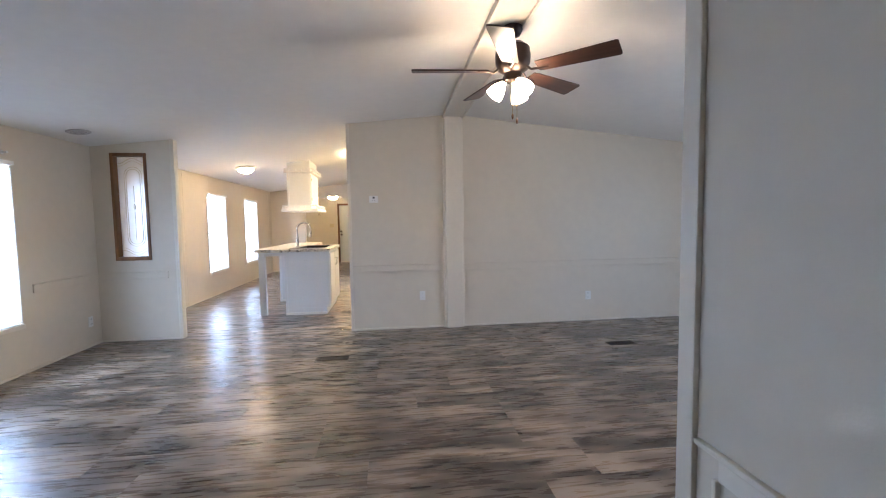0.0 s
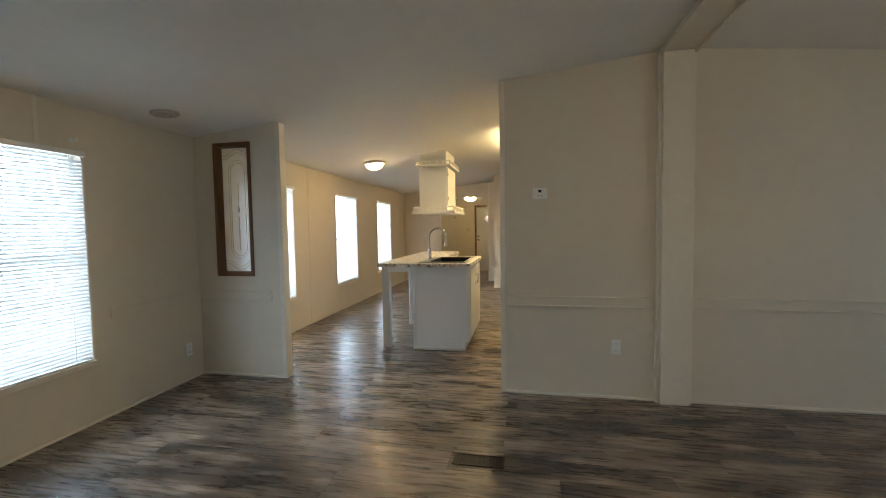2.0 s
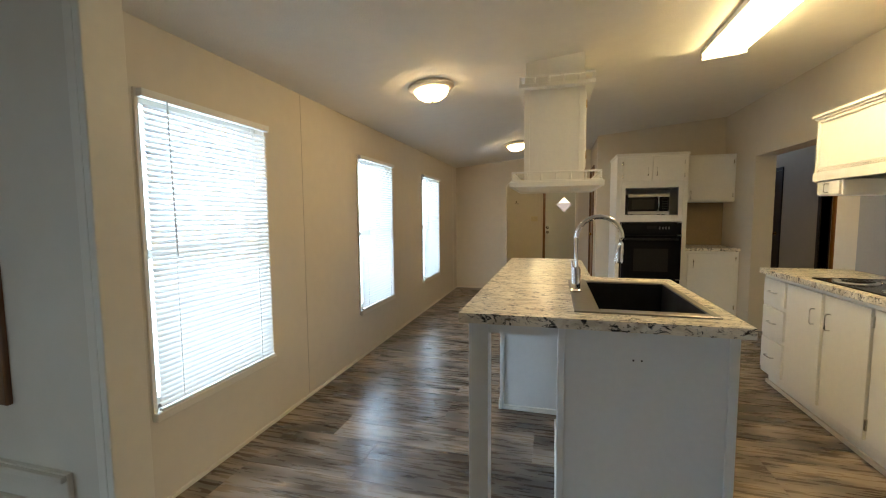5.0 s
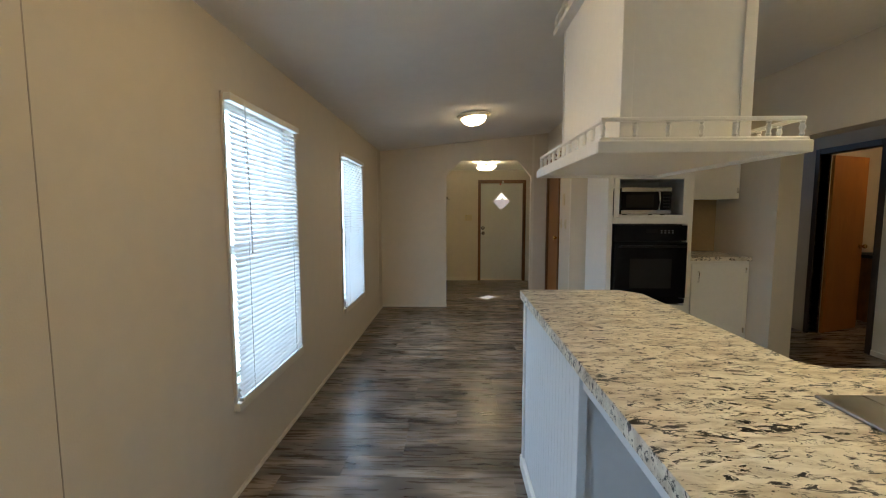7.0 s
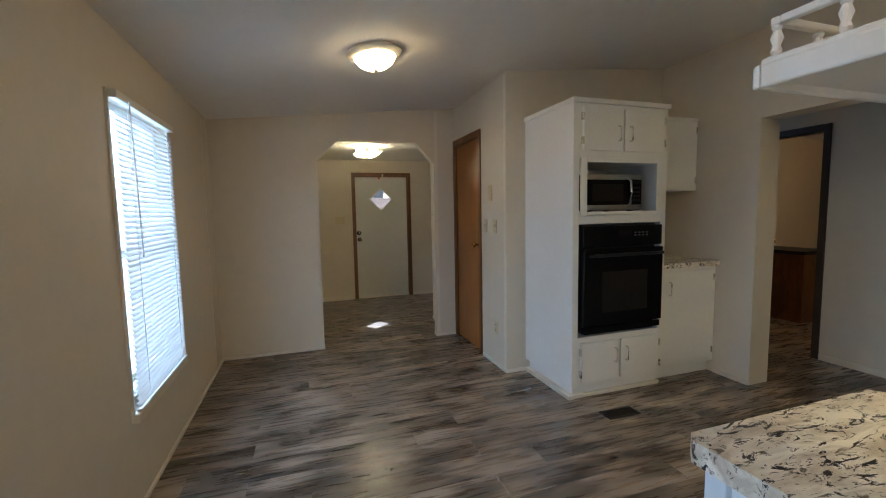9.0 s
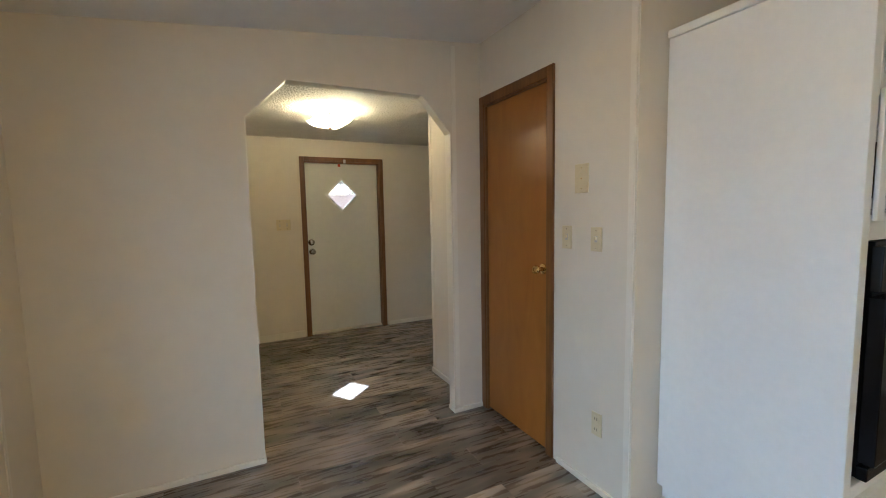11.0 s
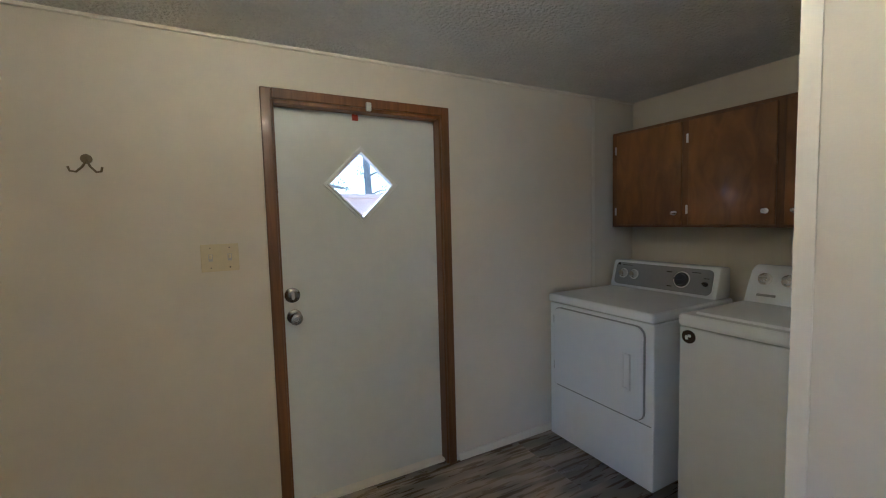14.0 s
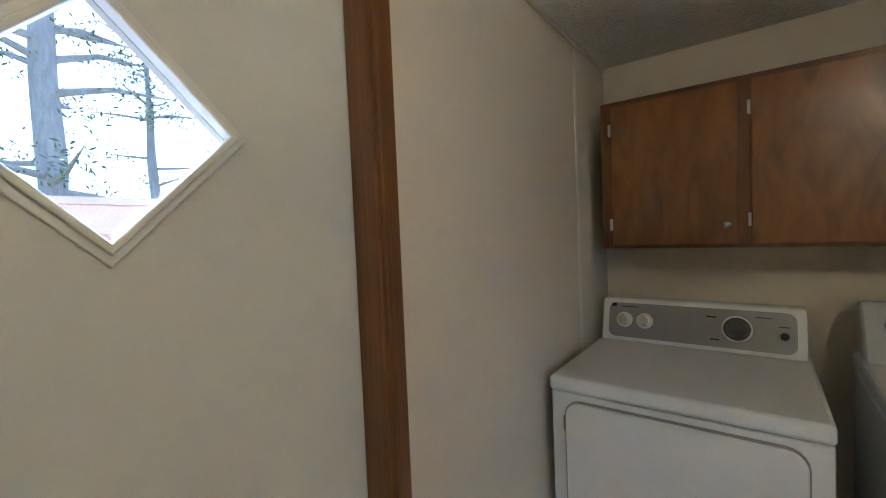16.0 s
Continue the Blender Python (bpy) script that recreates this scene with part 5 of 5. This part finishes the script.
def dryer():
    d = thing("clothes_dryer", (3.148, 14.855, 0), "white front-loading clothes dryer with grey console", "dryer")
    a, b = -0.36, 0.36
    box("body", (0.012, a, 0.01), (0.70, b, 0.865), ENAMEL, d, 0.006)
    box("top", (0.0, a - 0.003, 0.87), (0.705, b + 0.003, 0.92), ENAMEL, d, 0.012)
    bm = bmesh.new()
    bm_prism(bm, rounded(a + 0.045, b - 0.05, 0.355, 0.845, 0.05, (0, 2, 3)), 0, 0.0, 0.013)
    finish("door_seam", bm, CONSOLE, d)
    bm = bmesh.new()
    bm_prism(bm, rounded(a + 0.049, b - 0.054, 0.359, 0.841, 0.046, (0, 2, 3)), 0, -0.008, 0.012)
    finish("door", bm, ENAMEL, d, 0.004)
    boxes("handle", [((-0.022, a + 0.115, 0.50), (-0.006, a + 0.125, 0.69)), ((-0.014, a + 0.125, 0.50), (-0.006, a + 0.165, 0.51)), ((-0.014, a + 0.125, 0.68), (-0.006, a + 0.165, 0.69)), ((-0.013, a + 0.158, 0.51), (-0.006, a + 0.165, 0.68))], ENAMEL, d, 0.003)
    boxes("hinge", [((-0.004, b - 0.056, z), (0.012, b - 0.046, z + 0.05)) for z in (0.45, 0.74)], CONSOLE, d, 0.002)
    box("kick_seam", (0.009, a + 0.01, 0.345), (0.013, b - 0.06, 0.349), CONSOLE, d)
    m, h, ang = console(d, 0.55, 0.70, a + 0.01, b - 0.01, 0.92, 1.095, 0.05)
    bm = bmesh.new()
    bm_prism(bm, rounded(a + 0.04, b - 0.04, 0.02, h - 0.015, 0.03, (0, 1, 2, 3)), 0, -0.003, 0.004)
    f = finish("control_panel", bm, CONSOLE, d, label="grey control panel with faint lettering bars")
    f.matrix_basis = m
    for y, r, k in ((b - 0.105, 0.026, CHROME), (b - 0.185, 0.026, CHROME), (a + 0.215, 0.043, BRONZE)):
        o = dial(d, (0, 0, 0), r, NICKEL if k is CHROME else DIALGREY, 0)
        o.matrix_basis = m @ Matrix.Translation((-0.003, y, h * 0.52)) @ Euler((0, radians(-90), 0)).to_matrix().to_4x4()
        bm = bmesh.new()
        bm_lathe(bm, [(r + 0.006, 0.0), (r + 0.006, 0.003), (r, 0.003)], seg=24)
        o2 = finish("dial_ring", bm, PLASTIC, d, smooth=True)
        o2.matrix_basis = o.matrix_basis
    o = dial(d, (0, 0, 0), 0.013, BLACKM, 0)
    o.matrix_basis = m @ Matrix.Translation((-0.003, a + 0.075, h * 0.45)) @ Euler((0, radians(-90), 0)).to_matrix().to_4x4()
    bars = [((-0.0045, a + 0.28, h * 0.72), (-0.0028, a + 0.315, h * 0.75)), ((-0.0045, a + 0.11, h * 0.78), (-0.0028, a + 0.16, h * 0.8)), ((-0.0045, a + 0.27, h * 0.25), (-0.0028, a + 0.30, h * 0.28)), ((-0.0045, a + 0.06, h * 0.62), (-0.0028, a + 0.09, h * 0.64)),
            ((-0.0045, b - 0.16, h * 0.82), (-0.0028, b - 0.09, h * 0.84)), ((-0.0045, b - 0.07, h * 0.82), (-0.0028, b - 0.05, h * 0.9))]
    for lo, hi in bars:
        o = box("lettering_bar", lo, hi, BLACKM, d)
        o.matrix_basis = m


def washer():
    w = thing("washing_machine", (3.165, 14.04, 0), "white top-loading washing machine with rounded console", "washing machine")
    a, b = -0.34, 0.34
    box("body", (0.01, a, 0.01), (0.67, b, 0.885), ENAMEL, w, 0.008)
    box("top", (0.0, a - 0.002, 0.889), (0.69, b + 0.002, 0.945), ENAMEL, w, 0.014)
    box("lid", (0.05, a + 0.06, 0.943), (0.48, b - 0.05, 0.957), ENAMEL, w, 0.006)
    bm = bmesh.new()
    pts = [(0.52, 0.94), (0.70, 0.94), (0.70, 1.125), (0.64, 1.125), (0.60, 1.10), (0.555, 1.02)]
    bm_prism(bm, pts, 1, a + 0.012, b - 0.012)
    finish("console", bm, ENAMEL, w, 0.014, True)
    m = Matrix.Translation((0.553, 0, 1.02)) @ Euler((0, radians(29), 0)).to_matrix().to_4x4()
    for y in (b - 0.09, b - 0.19, b - 0.42):
        o = dial(w, (0, 0, 0), 0.031, NICKEL, 0)
        o.matrix_basis = m @ Matrix.Translation((-0.002, y, 0.045)) @ Euler((0, radians(-90), 0)).to_matrix().to_4x4()
    o = box("name_bar", (-0.002, b - 0.15, -0.045), (0.004, b - 0.07, -0.034), CONSOLE, w)
    o.matrix_basis = m
    lathe("badge", [(0.03, 0.011), (0.03, 0.004), (0.024, 0.003), (0.002, 0.003)], BRONZE, w, (0, b - 0.045, 0.845), 0, 20, "dark round badge on the front")
    boxes("badge_mark", [((0.0, b - 0.058, 0.845), (0.0035, b - 0.046, 0.857)), ((0.0, b - 0.045, 0.833), (0.0035, b - 0.033, 0.851))], PLASTIC, w)


def laundry_cabinet():
    c = thing("wall_cabinet", (3.70, 0, 0), "brown oak laundry wall cabinet with three doors", "cabinet")
    box("body", (0.0, 13.625, 1.322), (0.298, 15.185, 1.945), CABFRAME, c, 0.003)
    for a, b, ky in ((14.70, 15.14, 14.735), (14.235, 14.66, 14.275), (13.70, 14.20, 14.155)):
        box("door", (-0.018, a, 1.335), (0, b, 1.925), CABWOOD, c, 0.005)
        knob(c, (-0.018, ky, 1.405), (-1, 0, 0), NICKEL, 0.012)
        hy = b + 0.006 if ky < (a + b) / 2 else a - 0.006
        boxes("hinge", [((-0.02, hy - 0.005, z), (-0.002, hy + 0.005, z + 0.05)) for z in (1.40, 1.80)], NICKEL, c, 0.002)


def shopping_bag():
    b = thing("shopping_bag", (0.34, 15.03, 0), "green woven shopping bag full of odds and ends", "bag")
    x, y, h = 0.2, 0.17, 0.33
    bm = bmesh.new()
    n = 28
    rings = []
    for k in range(7):
        z = h * k / 6
        ring = []
        for j in range(n):
            a = 2 * math.pi * j / n
            ca, sa = math.cos(a), math.sin(a)
            s = 1 / max(abs(ca), abs(sa)) ** 0.85
            wob = 1 + 0.05 * noise.noise(Vector((ca * 2, sa * 2, z * 8)))
            ring.append(bm.verts.new((x * ca * s * wob * (0.85 + 0.15 * k / 6), y * sa * s * wob * (0.85 + 0.15 * k / 6), z + (0.03 * noise.noise(Vector((ca * 3, sa * 3, 5))) if k == 6 else 0) + (0.03 * abs(ca * sa) if k == 6 else 0))))
        rings.append(ring)
    bm.faces.new(rings[0])
    for p, q in zip(rings, rings[1:]):
        for j in range(n):
            bm.faces.new((p[j], p[(j + 1) % n], q[(j + 1) % n], q[j]))
    bmesh.ops.recalc_face_normals(bm, faces=bm.faces[:])
    bmesh.ops.solidify(bm, geom=bm.faces[:], thickness=0.006)
    finish("sack", bm, GREEN, b, smooth=True)
    c = thing("cardboard_box", (0.29, 14.99, 0.008), "brown cardboard box inside the green bag", "box")
    boxes("body", [((-0.12, -0.1, 0), (0.13, 0.09, 0.31))], CARD, c, 0.003)
    boxes("paper", [((-0.13, -0.11, 0.312), (0.06, -0.02, 0.318))], WHITE, c, 0.001, "white paper sheet")
    s = thing("white_stick", (0.385, 15.115, 0.008), "white plastic stick standing in the bag", "stick")
    lathe("rod", [(0.011, 0), (0.011, 0.56), (0.014, 0.57), (0.014, 0.60), (0.004, 0.605)], PLASTIC, s, seg=12)


dryer()
washer()
laundry_cabinet()
shopping_bag()


# ---- outside the door ----
def deck():
    d = thing("deck_railing", (0, 0, -0.6), "pinkish-brown deck with a board screen railing, paled for outdoor glare", "railing")
    boxes("deck_board", [((-1.0, 15.42 + 0.15 * k, 0.52), (6.0, 15.56 + 0.15 * k, 0.55)) for k in range(15)], DECK, d, 0.004)
    boxes("beam", [((-1.0, 15.42, 0.40), (6.0, 15.47, 0.52)), ((-1.0, 17.55, 0.40), (6.0, 17.6, 0.52))], DECK, d)
    boxes("post", [((-1.0 + 1.74 * k, 17.57, 0), (-0.91 + 1.74 * k, 17.64, 2.25)) for k in range(5)], DECK, d, 0.005)
    boxes("rail", [((-1.0, 17.46, 2.25), (6.0, 17.63, 2.29)), ((-1.0, 17.5, 2.09), (6.0, 17.54, 2.25))], DECK, d, 0.005)
    boxes("baluster", [((-0.85 + 0.2 * k, 17.53, 0.6), (-0.71 + 0.2 * k, 17.56, 2.09)) for k in range(34)], DECK, d)


def tree(x, y, r, h, seed, lean):
    rng = random.Random(seed)
    t = thing("pine_tree", (x, y, -0.6), "tall pine tree with bare lower limbs beyond the deck", "tree", "trees beyond the deck")
    pts = [(lean * k / 8 + rng.uniform(-0.04, 0.04), rng.uniform(-0.04, 0.04), h * k / 8) for k in range(9)]
    tube("trunk", pts, [r * (1 - 0.09 * k) for k in range(9)], BARK, t, 12)
    bm, bl = bmesh.new(), bmesh.new()
    for k in range(30):
        z = h * rng.uniform(0.1, 1.0)
        a = rng.uniform(0, 2 * math.pi)
        ln = rng.uniform(1.2, 2.6) * (1.15 - z / h * 0.6)
        base = Vector((lean * z / h, 0, z))
        end = base + Vector((ln * math.cos(a), ln * math.sin(a), ln * rng.uniform(-0.15, 0.4)))
        mid = (base + end) / 2 + Vector((0, 0, rng.uniform(-0.1, 0.15)))
        bm_tube(bm, [base, mid, end], [r * 0.28, r * 0.18, 0.012], 6)
        for q in range(110):
            c = base.lerp(end, rng.uniform(0.35, 1.08)) + Vector([rng.gauss(0, 0.2) for _ in range(3)])
            u = Vector([rng.gauss(0, 1) for _ in range(3)]).normalized()
            v = u.cross(Vector([rng.gauss(0, 1) for _ in range(3)])).normalized()
            s = rng.uniform(0.03, 0.085)
            bl.faces.new([bl.verts.new(c + w) for w in (u * s, v * s * 0.35, -u * s, -v * s * 0.35)])
    finish("limbs", bm, BARK, t, smooth=True)
    f = finish("needles", bl, LEAF, t)
    f["kind"] = "stuff"


deck()
for args in ((3.65, 25.5, 0.30, 14, 3, 0.2), (7.3, 31.0, 0.2, 13, 5, -0.2), (-0.4, 29.0, 0.2, 11, 7, 0.2), (9.5, 29.0, 0.22, 12, 9, 0.1), (-2.5, 26, 0.2, 11, 12, 0.2)):
    tree(*args)


# ---- floor planks ----
def build_floor():
    holder = structure(new("floor"), "grey-brown wood-look vinyl plank floor", "floor")
    PW, PL = 0.185, 1.22
    shared = {}
    rng = random.Random(4)
    rest = bmesh.new()
    count = 0

    y = -1.4
    while y < 15.4:
        x = -0.14 - rng.choice((0.0, 0.31, 0.62, 0.93))
        while x < 8.3:
            xa, xb = max(x, -0.14), min(x + PL, 8.3)
            if xb - xa > 0.02:
                cy = y + PW / 2
                close = xa < 3.0 and cy > 0.9 or (xa < 4.2 and 2.0 < cy < 5.9)
                if close and count < 300:
                    key = round(xb - xa, 2)
                    if key not in shared:
                        bm = bmesh.new()
                        bm_box(bm, (0.0002, 0.0002, -0.012), (key - 0.0002, PW - 0.0002, 0.0))
                        top = [e for e in bm.edges if all(v.co.z > -0.001 for v in e.verts)]
                        bmesh.ops.bevel(bm, geom=top, offset=0.0006, segments=1, affect="EDGES")
                        me = bpy.data.meshes.new("plank")
                        bm.to_mesh(me)
                        bm.free()
                        me.materials.append(PLANK)
                        shared[key] = me
                    p = new("plank", shared[key])
                    p.parent, p.location = holder, (xa, y, 0)
                    count += 1
                else:
                    bm_box(rest, (xa + 0.0003, y + 0.0003, -0.012), (xb - 0.0003, y + PW - 0.0003, 0.0))
            x += PL
        y += PW
    o = finish("planks", rest, PLANKS, holder)
    o["kind"] = "stuff"


build_floor()
